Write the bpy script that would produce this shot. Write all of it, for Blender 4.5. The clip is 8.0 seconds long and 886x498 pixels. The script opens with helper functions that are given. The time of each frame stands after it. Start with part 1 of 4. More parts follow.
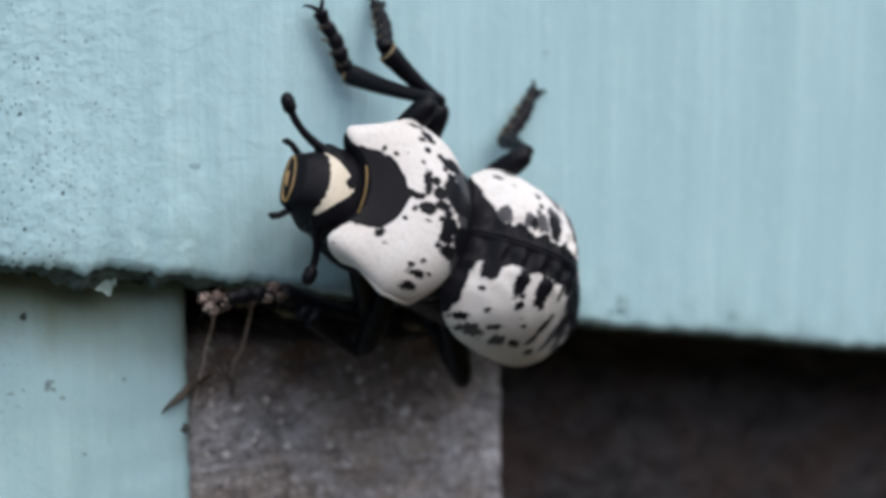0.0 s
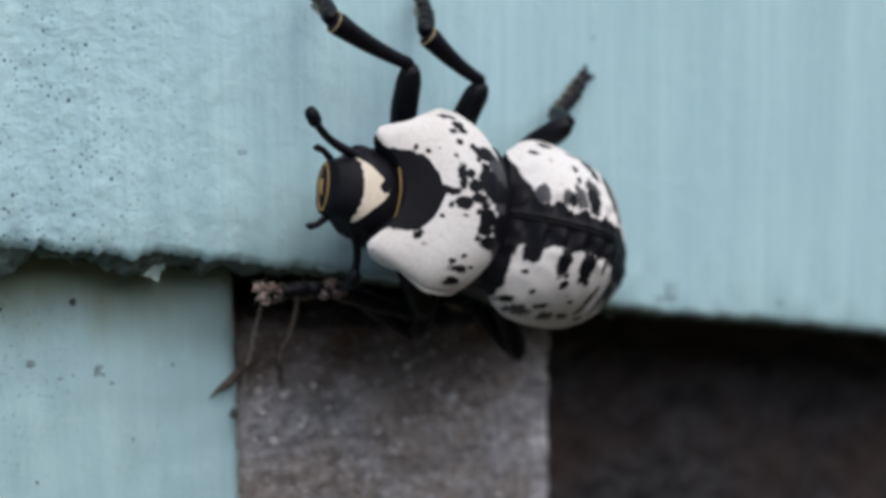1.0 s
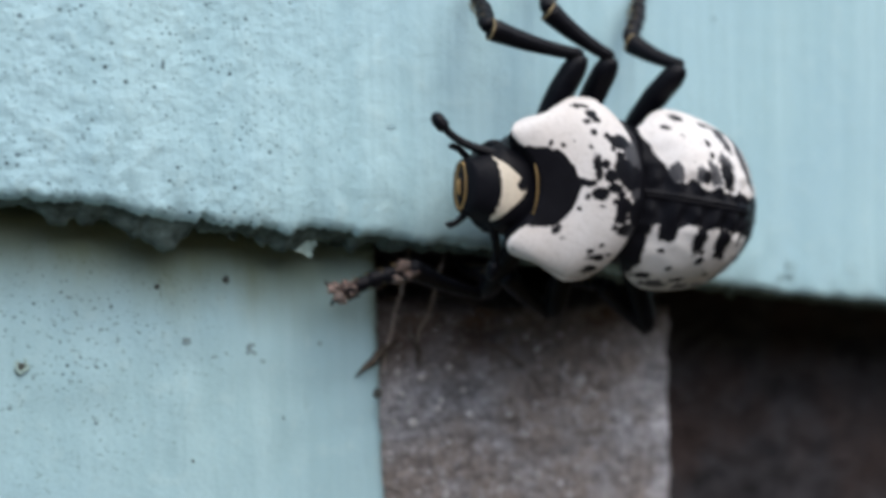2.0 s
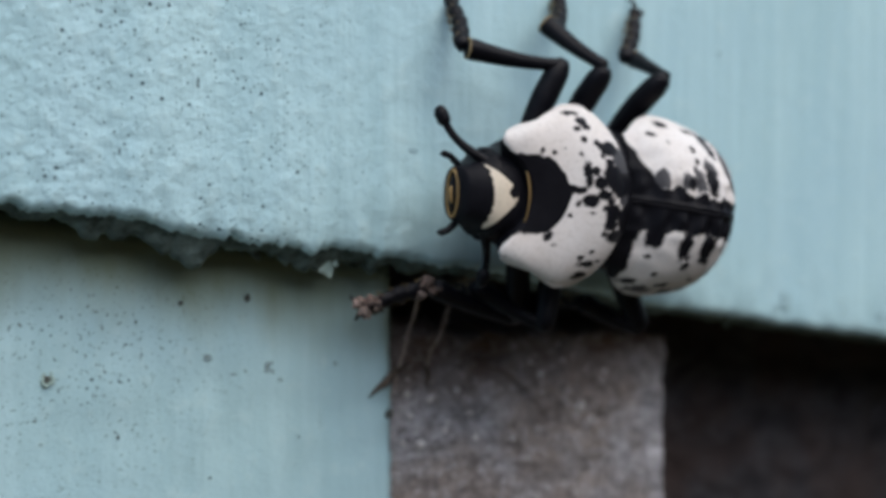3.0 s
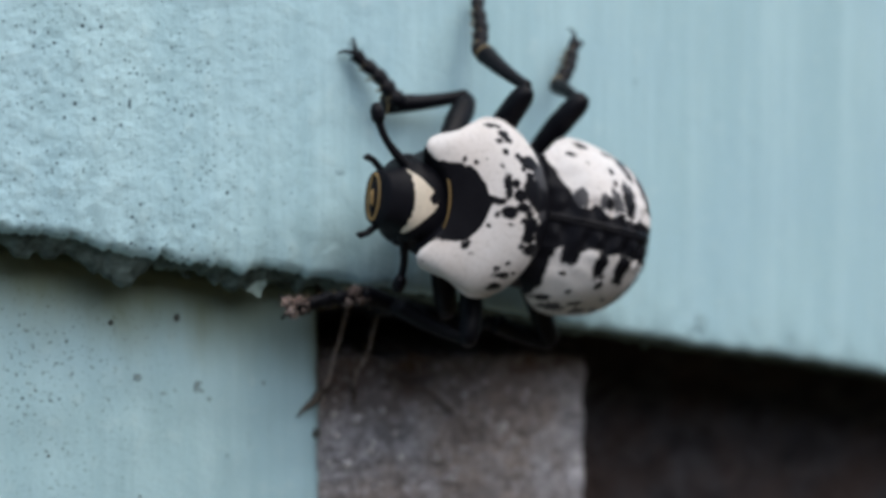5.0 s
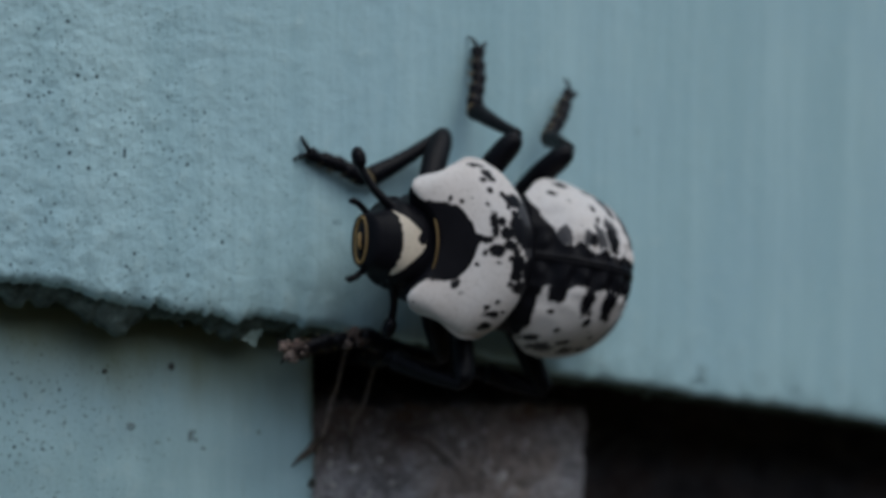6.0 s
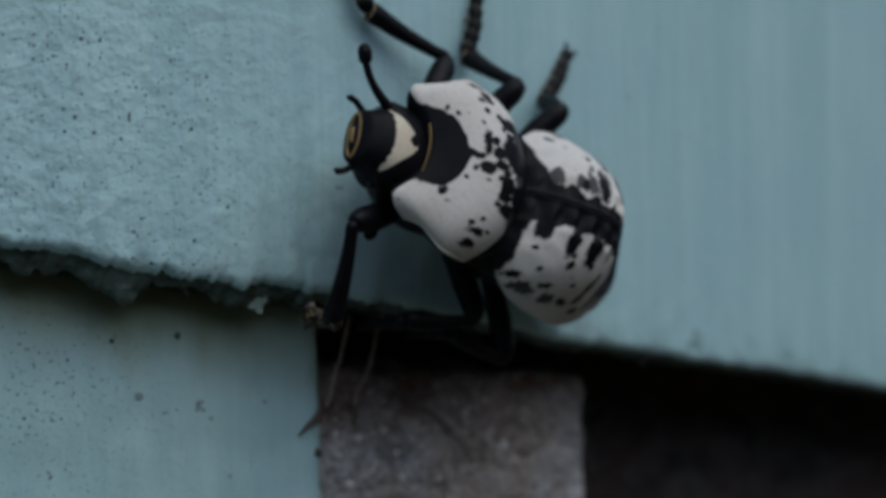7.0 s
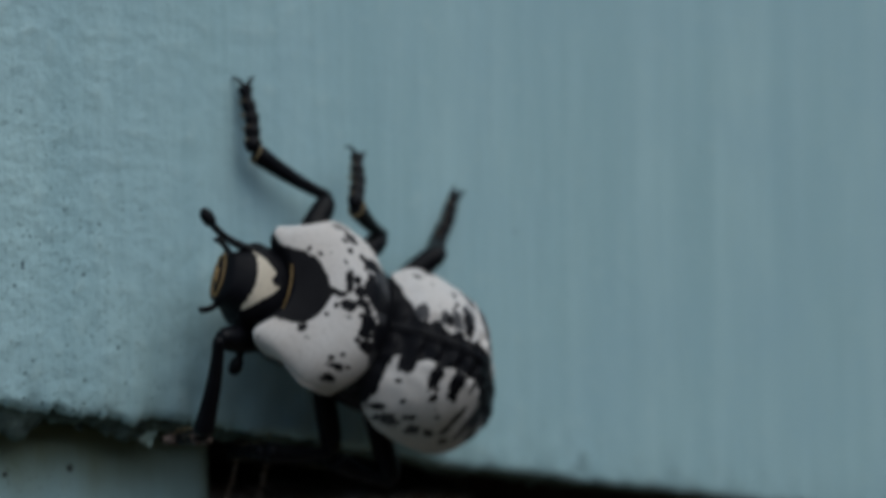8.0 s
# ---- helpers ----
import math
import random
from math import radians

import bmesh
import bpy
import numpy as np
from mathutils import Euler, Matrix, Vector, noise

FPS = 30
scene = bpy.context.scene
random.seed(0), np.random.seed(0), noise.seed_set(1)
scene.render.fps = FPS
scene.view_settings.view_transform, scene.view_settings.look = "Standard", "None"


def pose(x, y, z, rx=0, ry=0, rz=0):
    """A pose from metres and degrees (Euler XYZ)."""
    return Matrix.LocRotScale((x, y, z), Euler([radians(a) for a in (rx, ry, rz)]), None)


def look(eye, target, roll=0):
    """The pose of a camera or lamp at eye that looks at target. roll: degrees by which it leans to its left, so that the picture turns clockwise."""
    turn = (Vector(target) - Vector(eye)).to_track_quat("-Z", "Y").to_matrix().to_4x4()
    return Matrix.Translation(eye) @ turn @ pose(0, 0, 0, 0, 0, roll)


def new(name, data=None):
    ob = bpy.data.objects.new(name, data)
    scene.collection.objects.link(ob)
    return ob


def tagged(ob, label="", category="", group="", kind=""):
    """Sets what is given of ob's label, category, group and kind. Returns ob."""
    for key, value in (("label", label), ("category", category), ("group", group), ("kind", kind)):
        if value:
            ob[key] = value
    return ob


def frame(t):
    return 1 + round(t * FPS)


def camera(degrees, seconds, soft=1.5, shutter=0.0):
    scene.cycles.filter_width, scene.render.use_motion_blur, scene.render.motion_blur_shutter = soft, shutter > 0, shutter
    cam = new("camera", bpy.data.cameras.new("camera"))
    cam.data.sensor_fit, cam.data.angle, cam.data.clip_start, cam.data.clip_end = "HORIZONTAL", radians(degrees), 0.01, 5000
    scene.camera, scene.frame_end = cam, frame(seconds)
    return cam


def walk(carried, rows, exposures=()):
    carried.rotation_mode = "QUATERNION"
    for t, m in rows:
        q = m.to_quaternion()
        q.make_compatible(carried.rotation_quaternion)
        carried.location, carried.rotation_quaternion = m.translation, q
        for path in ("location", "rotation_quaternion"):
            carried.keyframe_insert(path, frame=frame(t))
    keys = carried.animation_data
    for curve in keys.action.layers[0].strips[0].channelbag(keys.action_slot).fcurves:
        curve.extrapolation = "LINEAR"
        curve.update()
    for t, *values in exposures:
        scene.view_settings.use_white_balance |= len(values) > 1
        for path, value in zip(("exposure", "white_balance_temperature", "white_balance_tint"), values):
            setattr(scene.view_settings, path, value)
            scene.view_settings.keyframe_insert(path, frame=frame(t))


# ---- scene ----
MM = 0.001

# ---- camera ----
cam = camera(30.0, 8.0, soft=3.7, shutter=0.4)
cam.data.dof.use_dof, cam.data.dof.focus_distance, cam.data.dof.aperture_fstop = True, 0.0712, 39


def eye_row(t, x, y, z, yaw, pitch, roll):
    """A camera row from millimetres and degrees."""
    eye = Vector((x, y, z)) * MM
    a, b = radians(yaw), radians(pitch)
    ahead = Vector((-math.sin(a) * math.cos(b), math.cos(a) * math.cos(b), math.sin(b)))
    return (t, look(eye, eye + ahead * 0.08, roll))


PATH = [
    (0, -41.68, -68.76, 16.42, -32.83, -9.79, -0.08),
    (0.5, -41.37, -68.52, 15.64, -31.88, -9.27, -0.60),
    (1, -41.64, -68.83, 16.02, -31.13, -9.99, -0.47),
    (1.5, -44.31, -68.36, 14.60, -30.97, -9.76, -0.75),
    (2, -49.44, -65.76, 11.71, -32.17, -7.51, -1.73),
    (2.2, -50.71, -65.12, 11.99, -32.29, -7.10, -0.95),
    (3.5, -55.14, -64.17, 10.48, -36.56, -5.79, -0.48),
    (4, -55.75, -64.94, 10.04, -37.43, -5.41, -0.57),
    (5.5, -55.33, -65.25, 10.16, -38.19, -4.12, -0.28),
    (6, -54.41, -65.65, 10.76, -37.32, -3.37, 0.20),
    (6.5, -55.65, -63.82, 12.35, -38.50, -3.16, -0.05),
    (7, -56.90, -63.69, 7.88, -39.48, -2.59, -1.38),
    (7.5, -56.17, -67.40, 10.99, -40.35, -2.76, -0.05),
    (8, -56.31, -69.43, 11.86, -40.71, -0.56, -0.75),
]
EXPOSURES = [(0, 0.04, 6360, 7), (0.5, 0.08, 6360, 7), (1.0, -0.06, 6360, 7), (1.5, 0.11, 6360, 7), (2.0, 0.17, 6360, 7), (3.5, -0.15, 6360, 7),
             (4.0, -0.13, 6360, 7), (5.3, 0.00, 6360, 7), (5.5, 0.02, 6360, 7), (5.6, -0.13, 6360, 7), (5.7, -0.57, 6310, 6), (5.8, -0.78, 6260, 4),
             (6.0, -0.95, 6040, 4), (6.2, -1.03, 5980, 2), (6.6, -1.05, 5980, 2), (7.5, -1.08, 6090, 1), (8.0, -1.08, 6090, 1)]
GAIN = 0.82
walk(cam, [eye_row(*row) for row in PATH], [(t, stops + GAIN, kelvin, tint) for t, stops, kelvin, tint in EXPOSURES])

# ---- light: bright overcast sky, high soft sun ----
SUN_ELEVATION, SUN_ROTATION = 58.7, 170.5
world = bpy.data.worlds.new("sky")
scene.world = world
world.use_nodes = True
wn = world.node_tree.nodes
sky = wn.new("ShaderNodeTexSky")
sky.sky_type, sky.sun_disc = "NISHITA", False
sky.sun_elevation, sky.sun_rotation = radians(SUN_ELEVATION), radians(SUN_ROTATION)
sky.air_density, sky.dust_density = 1.0, 3.0
world.node_tree.links.new(sky.outputs[0], wn["Background"].inputs[0])
wn["Background"].inputs[1].default_value = 0.15
sun = new("sun", bpy.data.lights.new("sun", "SUN"))
sun.data.energy, sun.data.angle, sun.data.color = 1.5, radians(90), (1.0, 0.975, 0.94)
sun.matrix_world = look((0.14, -0.84, 1.40), (0, 0, 0))



# ---- materials ----
def material(name, rough=0.6, metal=0.0, spec=0.5):
    m = bpy.data.materials.new(name)
    m.use_nodes = True
    b = m.node_tree.nodes["Principled BSDF"]
    b.inputs["Roughness"].default_value = rough
    b.inputs["Metallic"].default_value = metal
    b.inputs["Specular IOR Level"].default_value = spec
    return m, m.node_tree.nodes, m.node_tree.links, b


def coords(n, l, stretch=(1, 1, 1)):
    """Object coordinates in millimetres."""
    tc, mp = n.new("ShaderNodeTexCoord"), n.new("ShaderNodeMapping")
    mp.inputs["Scale"].default_value = [1000 * s for s in stretch]
    l.new(tc.outputs["Object"], mp.inputs[0])
    return mp.outputs[0]


def grain(n, l, at, scale, detail=4, rough=0.55):
    t = n.new("ShaderNodeTexNoise")
    t.inputs["Scale"].default_value, t.inputs["Detail"].default_value, t.inputs["Roughness"].default_value = scale, detail, rough
    l.new(at, t.inputs["Vector"])
    return t.outputs["Fac"]


def ramp(n, l, fac, stops):
    r = n.new("ShaderNodeValToRGB")
    while len(r.color_ramp.elements) < len(stops):
        r.color_ramp.elements.new(0.5)
    for e, (at, c) in zip(r.color_ramp.elements, stops):
        e.position, e.color = at, (*c, 1) if len(c) == 3 else c
    l.new(fac, r.inputs[0])
    return r.outputs[0]


def grey(v):
    return (v, v, v)


def mix(n, l, fac, a, b, kind="MIX"):
    m = n.new("ShaderNodeMix")
    m.data_type, m.blend_type = "RGBA", kind
    for s, v in ((m.inputs[0], fac), (m.inputs[6], a), (m.inputs[7], b)):
        if isinstance(v, (int, float)):
            s.default_value = v if s.type == "VALUE" else (v, v, v, 1)
        elif isinstance(v, tuple):
            s.default_value = (*v, 1)
        else:
            l.new(v, s)
    return m.outputs[2]


def relief(n, l, b, heights, strength=0.5, distance=0.0002):
    """Bump from a list of (socket, weight)."""
    total = None
    for s, w in heights:
        k = n.new("ShaderNodeMath")
        k.operation = "MULTIPLY"
        l.new(s, k.inputs[0])
        k.inputs[1].default_value = w
        if total is not None:
            a = n.new("ShaderNodeMath")
            l.new(total, a.inputs[0])
            l.new(k.outputs[0], a.inputs[1])
            total = a.outputs[0]
        else:
            total = k.outputs[0]
    bump = n.new("ShaderNodeBump")
    bump.inputs["Strength"].default_value, bump.inputs["Distance"].default_value = strength, distance
    l.new(total, bump.inputs["Height"])
    l.new(bump.outputs[0], b.inputs["Normal"])


def span(n, l, at, axis, low, high):
    """0 to 1 as a coordinate goes from low to high."""
    s, r = n.new("ShaderNodeSeparateXYZ"), n.new("ShaderNodeMapRange")
    l.new(at, s.inputs[0])
    l.new(s.outputs[axis], r.inputs[0])
    r.interpolation_type = "SMOOTHSTEP"
    r.inputs[1].default_value, r.inputs[2].default_value = low, high
    return r.outputs[0]


def specks(n, l, at, scale, small, large):
    """Round dots of uneven size, 0 to 1."""
    v, s, k = n.new("ShaderNodeTexVoronoi"), n.new("ShaderNodeSeparateColor"), n.new("ShaderNodeMapRange")
    v.inputs["Scale"].default_value = scale
    l.new(at, v.inputs["Vector"])
    l.new(v.outputs["Color"], s.inputs[0])
    l.new(s.outputs[0], k.inputs[0])
    k.inputs[1].default_value, k.inputs[3].default_value, k.inputs[4].default_value = 0.35, small, large
    d = n.new("ShaderNodeMath")
    d.operation = "LESS_THAN"
    l.new(v.outputs["Distance"], d.inputs[0])
    l.new(k.outputs[0], d.inputs[1])
    return d.outputs[0]


def near(n, l, at, centre, inner, outer):
    """1 within inner millimetres of a place, falling to 0.03 at outer."""
    d, r = n.new("ShaderNodeVectorMath"), n.new("ShaderNodeMapRange")
    d.operation, d.inputs[1].default_value = "DISTANCE", centre
    l.new(at, d.inputs[0])
    l.new(d.outputs["Value"], r.inputs[0])
    r.interpolation_type = "SMOOTHSTEP"
    r.inputs[1].default_value, r.inputs[2].default_value, r.inputs[3].default_value, r.inputs[4].default_value = inner, outer, 1.0, 0.03
    return r.outputs[0]


def blue_paint(name, pebbled, speck_scale, stain=False):
    m, n, l, b = material(name, 0.55, spec=0.4)
    at, flat = coords(n, l, (1, 1, 0.05)), coords(n, l)
    streak = grain(n, l, at, 0.42, 3)
    hair = grain(n, l, at, 2.2, 3)
    cloud = grain(n, l, flat, 0.10, 4)
    lump = grain(n, l, flat, 0.92, 5, 0.58)
    fine = grain(n, l, flat, 5.0, 4, 0.6)
    base = mix(n, l, ramp(n, l, streak, [(0.38, grey(0)), (0.62, grey(1))]), (0.345, 0.52, 0.565), (0.405, 0.585, 0.625))
    base = mix(n, l, ramp(n, l, hair, [(0.35, grey(0.40)), (0.58, grey(0))]), base, (0.31, 0.465, 0.50))
    base = mix(n, l, ramp(n, l, cloud, [(0.40, grey(0)), (0.66, grey(0.5))]), base, (0.33, 0.50, 0.57))
    base = mix(n, l, ramp(n, l, lump, [(0.55, grey(0)), (0.72, grey(0.4))]), base, (0.46, 0.61, 0.62))
    side = span(n, l, flat, 0, -1, -30) if pebbled else None
    dots = specks(n, l, flat, speck_scale, 0.0, 0.21)
    tiny = specks(n, l, flat, speck_scale * 2.1, 0.0, 0.28)
    dots = mix(n, l, 1.0, dots, tiny, "LIGHTEN")
    patch = ramp(n, l, grain(n, l, flat, 0.2, 3), [(0.36, grey(0.25)), (0.46, grey(1))])
    dots = mix(n, l, 1.0, dots, patch, "MULTIPLY")
    centre, wide = ((-24.5, 0, 8.0), (6.0, 15.0)) if pebbled else ((-24.8, 3.15, -0.6), (1.5, 5.5))
    dots = mix(n, l, 1.0, dots, near(n, l, flat, centre, *wide), "MULTIPLY")
    base = mix(n, l, dots, base, (0.022, 0.046, 0.060))
    if not pebbled:
        flecks = ramp(n, l, grain(n, l, flat, 3.8, 4, 0.65), [(0.60, grey(0)), (0.64, grey(0.9))])
        flecks = mix(n, l, 1.0, flecks, ramp(n, l, grain(n, l, flat, 0.35, 3), [(0.36, grey(0.15)), (0.55, grey(1))]), "MULTIPLY")
        base = mix(n, l, mix(n, l, 1.0, flecks, near(n, l, flat, (-25.5, 3.15, -0.8), 3.5, 10.0), "MULTIPLY"), base, (0.05, 0.066, 0.066))
    few = mix(n, l, 1.0, specks(n, l, flat, 0.27, 0.0, 0.022), 0.9, "MULTIPLY")
    if pebbled:
        base = mix(n, l, few, base, (0.025, 0.04, 0.05))
    smear = ramp(n, l, grain(n, l, coords(n, l, (1, 1, 0.5)), 0.9, 6, 0.7), [(0.60, grey(0)), (0.74, grey(0.5))])
    if not pebbled:
        base = mix(n, l, smear, base, (0.24, 0.35, 0.38))
        base = mix(n, l, 0.16, base, (0.22, 0.33, 0.33))
    # olive stain below the lip, made stronger to carry the overhang's shade too
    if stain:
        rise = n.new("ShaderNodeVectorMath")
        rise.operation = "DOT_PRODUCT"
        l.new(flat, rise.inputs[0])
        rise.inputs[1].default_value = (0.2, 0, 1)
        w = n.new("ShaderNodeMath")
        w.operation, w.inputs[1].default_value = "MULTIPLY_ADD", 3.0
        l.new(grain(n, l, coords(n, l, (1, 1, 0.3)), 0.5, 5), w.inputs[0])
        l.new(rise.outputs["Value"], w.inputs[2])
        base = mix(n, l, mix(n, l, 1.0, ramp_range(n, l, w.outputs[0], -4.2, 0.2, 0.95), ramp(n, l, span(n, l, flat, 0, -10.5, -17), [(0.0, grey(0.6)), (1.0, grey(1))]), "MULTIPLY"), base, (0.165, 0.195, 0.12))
    l.new(base, b.inputs["Base Color"])
    if side is not None:
        rough = mix(n, l, side, mix(n, l, 1.0, lump, (0.25, 0.25, 0.25), "MULTIPLY"), lump)
        relief(n, l, b, [(streak, 0.8), (hair, 0.2), (rough, 1.25), (fine, 0.16), (dots, -0.5)], 0.75, 0.0003)
    else:
        relief(n, l, b, [(streak, 0.2), (lump, 0.4), (fine, 0.2), (dots, -0.5), (smear, -0.3)], 0.6, 0.00025)
    return m


def ramp_range(n, l, value, low, high, top):
    r = n.new("ShaderNodeMapRange")
    r.interpolation_type = "SMOOTHSTEP"
    l.new(value, r.inputs[0])
    r.inputs[1].default_value, r.inputs[2].default_value, r.inputs[4].default_value = low, high, top
    return r.outputs[0]


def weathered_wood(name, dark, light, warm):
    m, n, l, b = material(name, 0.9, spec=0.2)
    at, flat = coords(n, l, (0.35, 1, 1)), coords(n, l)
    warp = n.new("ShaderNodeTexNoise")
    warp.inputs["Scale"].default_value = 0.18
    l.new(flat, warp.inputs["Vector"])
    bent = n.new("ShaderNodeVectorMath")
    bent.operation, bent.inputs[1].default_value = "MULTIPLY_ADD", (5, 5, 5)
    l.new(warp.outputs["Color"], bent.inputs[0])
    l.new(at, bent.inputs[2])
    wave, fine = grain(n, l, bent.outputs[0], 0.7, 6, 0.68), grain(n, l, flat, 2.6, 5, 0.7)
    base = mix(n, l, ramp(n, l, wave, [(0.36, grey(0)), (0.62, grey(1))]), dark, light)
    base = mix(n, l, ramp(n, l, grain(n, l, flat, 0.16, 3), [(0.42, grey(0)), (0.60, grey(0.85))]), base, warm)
    # browner upper end, darkened so the lip's shade is in the colour
    brown_shade = mix(n, l, 1.0, span(n, l, flat, 2, -7.0, -3.3), ramp(n, l, grain(n, l, flat, 0.4, 4), [(0.3, grey(0.4)), (0.6, grey(1))]), "MULTIPLY")
    base = mix(n, l, brown_shade, base, (0.46 * warm[0], 0.36 * warm[1], 0.30 * warm[2]))
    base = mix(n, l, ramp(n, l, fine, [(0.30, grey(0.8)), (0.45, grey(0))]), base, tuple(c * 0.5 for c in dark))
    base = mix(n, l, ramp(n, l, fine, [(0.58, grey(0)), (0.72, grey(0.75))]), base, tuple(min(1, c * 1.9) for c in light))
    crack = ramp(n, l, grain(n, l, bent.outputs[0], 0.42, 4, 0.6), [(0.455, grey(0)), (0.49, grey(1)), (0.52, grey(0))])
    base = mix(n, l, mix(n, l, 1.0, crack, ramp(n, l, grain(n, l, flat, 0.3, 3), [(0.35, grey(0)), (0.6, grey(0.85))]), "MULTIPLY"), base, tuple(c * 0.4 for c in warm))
    l.new(base, b.inputs["Base Color"])
    relief(n, l, b, [(wave, 0.9), (fine, 0.8), (crack, -0.4)], 0.6, 0.0005)
    return m


PAINT = blue_paint("blue_paint", True, 2.3)
# greenish grime of the lip's underside and flakes, with their shade painted in
GRIME_SHADE = material("grimy_shaded_paint", 0.85, spec=0.2)
n_g, l_g = GRIME_SHADE[1], GRIME_SHADE[2]
l_g.new(mix(n_g, l_g, ramp(n_g, l_g, grain(n_g, l_g, coords(n_g, l_g), 1.2, 5, 0.65), [(0.35, grey(0)), (0.7, grey(1))]), (0.030, 0.042, 0.037), (0.15, 0.205, 0.195)), GRIME_SHADE[3].inputs["Base Color"])
relief(n_g, l_g, GRIME_SHADE[3], [(grain(n_g, l_g, coords(n_g, l_g), 2.0, 5), 1.0)], 0.7, 0.0003)
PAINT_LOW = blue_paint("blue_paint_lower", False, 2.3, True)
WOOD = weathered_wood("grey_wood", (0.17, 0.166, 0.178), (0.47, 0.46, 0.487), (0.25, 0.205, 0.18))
# brown wood toned down far enough to hold the recess's shade
WOOD_DARK = weathered_wood("brown_wood_darkened", (0.018, 0.017, 0.019), (0.066, 0.061, 0.066), (0.055, 0.038, 0.034))


def cuticle_black():
    m, n, l, b = material("black_cuticle", 0.5, spec=0.12)
    flat = coords(n, l)
    g, f = grain(n, l, flat, 1.6, 4), grain(n, l, flat, 9, 4)
    l.new(mix(n, l, g, (0.0015, 0.0015, 0.0028), (0.005, 0.005, 0.0075)), b.inputs["Base Color"])
    l.new(ramp(n, l, g, [(0.3, grey(0.26)), (0.7, grey(0.50))]), b.inputs["Roughness"])
    relief(n, l, b, [(g, 0.3), (f, 0.6)], 0.6, 0.0001)
    return m


def cuticle_pied(name, pale, worn):
    """White waxy bloom over black cuticle; the mesh's signed 'bloom' attribute tells where."""
    m, n, l, b = material(name, 0.6, spec=0.3)
    flat = coords(n, l)
    att = n.new("ShaderNodeAttribute")
    att.attribute_name = "bloom"
    edge = grain(n, l, flat, 2.6, 5, 0.6)
    k = n.new("ShaderNodeMath")
    k.operation, k.inputs[1].default_value, k.inputs[2].default_value = "MULTIPLY_ADD", 0.36, -0.18
    l.new(edge, k.inputs[0])
    s = n.new("ShaderNodeMath")
    l.new(att.outputs["Fac"], s.inputs[0])
    l.new(k.outputs[0], s.inputs[1])
    shift = n.new("ShaderNodeMath")
    shift.inputs[1].default_value = 0.5
    l.new(s.outputs[0], shift.inputs[0])
    k2 = n.new("ShaderNodeMath")
    k2.operation, k2.inputs[1].default_value = "MULTIPLY_ADD", 0.11
    l.new(grain(n, l, flat, 7.5, 3), k2.inputs[0])
    k2.inputs[2].default_value = -0.055
    l.new(k2.outputs[0], shift.inputs[1])
    lift = n.new("ShaderNodeMath")
    lift.inputs[1].default_value = 0.5
    l.new(shift.outputs[0], lift.inputs[0])
    mask = ramp(n, l, lift.outputs[0], [(0.47, grey(0)), (0.55, grey(1))])
    cream = mix(n, l, grain(n, l, flat, 0.35, 4), pale, worn)
    cream = mix(n, l, ramp(n, l, grain(n, l, flat, 5.5, 5, 0.7), [(0.32, grey(0.35)), (0.5, grey(0))]), cream, tuple(0.55 * c for c in worn))
    pits = mix(n, l, 1.0, specks(n, l, flat, 1.7, 0.0, 0.10), 0.8, "MULTIPLY")
    cream = mix(n, l, pits, cream, (0.03, 0.027, 0.025))
    thin = n.new("ShaderNodeAttribute")
    thin.attribute_name = "thin"
    patchy = n.new("ShaderNodeMath")
    patchy.operation, patchy.inputs[1].default_value = "MULTIPLY_ADD", 1.9
    l.new(grain(n, l, coords(n, l, (1.0, 0.4, 0.6)), 2.2, 5, 0.65), patchy.inputs[0])
    l.new(thin.outputs["Fac"], patchy.inputs[2])
    cream = mix(n, l, ramp_range(n, l, patchy.outputs[0], 1.36, 1.60, 0.97), cream, (0.020, 0.020, 0.025))
    black = mix(n, l, grain(n, l, flat, 1.8, 4), (0.002, 0.002, 0.0035), (0.007, 0.007, 0.0095))
    l.new(mix(n, l, mask, black, cream), b.inputs["Base Color"])
    l.new(ramp(n, l, mask, [(0.0, grey(0.48)), (1.0, grey(0.62))]), b.inputs["Roughness"])
    l.new(ramp(n, l, mask, [(0.0, grey(0.09)), (1.0, grey(0.35))]), b.inputs["Specular IOR Level"])
    relief(n, l, b, [(grain(n, l, flat, 1.3, 4), 0.4), (grain(n, l, flat, 9, 4), 0.25), (mask, 0.18)], 0.45, 0.00012)
    return m


BLACK = cuticle_black()
PIED = cuticle_pied("pied_cuticle", (0.62, 0.61, 0.615), (0.47, 0.41, 0.37))
CREAM = cuticle_pied("cream_cuticle", (0.60, 0.53, 0.43), (0.50, 0.43, 0.34))


# ---- mesh helpers ----
def mesh_of(name, verts, faces, mat, smooth=True):
    me = bpy.data.meshes.new(name)
    me.from_pydata([tuple(c * MM for c in v) for v in verts], [], faces)
    me.materials.append(mat)
    me.validate()
    for p in me.polygons:
        p.use_smooth = smooth
    return me


def part(name, me, parent=None, label=""):
    ob = new(name, me)
    if parent is not None:
        ob.parent = parent
    return tagged(ob, label)


def grid_faces(rows, cols, wrap=False):
    out = []
    for i in range(rows - 1):
        for j in range(cols if wrap else cols - 1):
            k = (j + 1) % cols
            out.append((i * cols + j, i * cols + k, (i + 1) * cols + k, (i + 1) * cols + j))
    return out


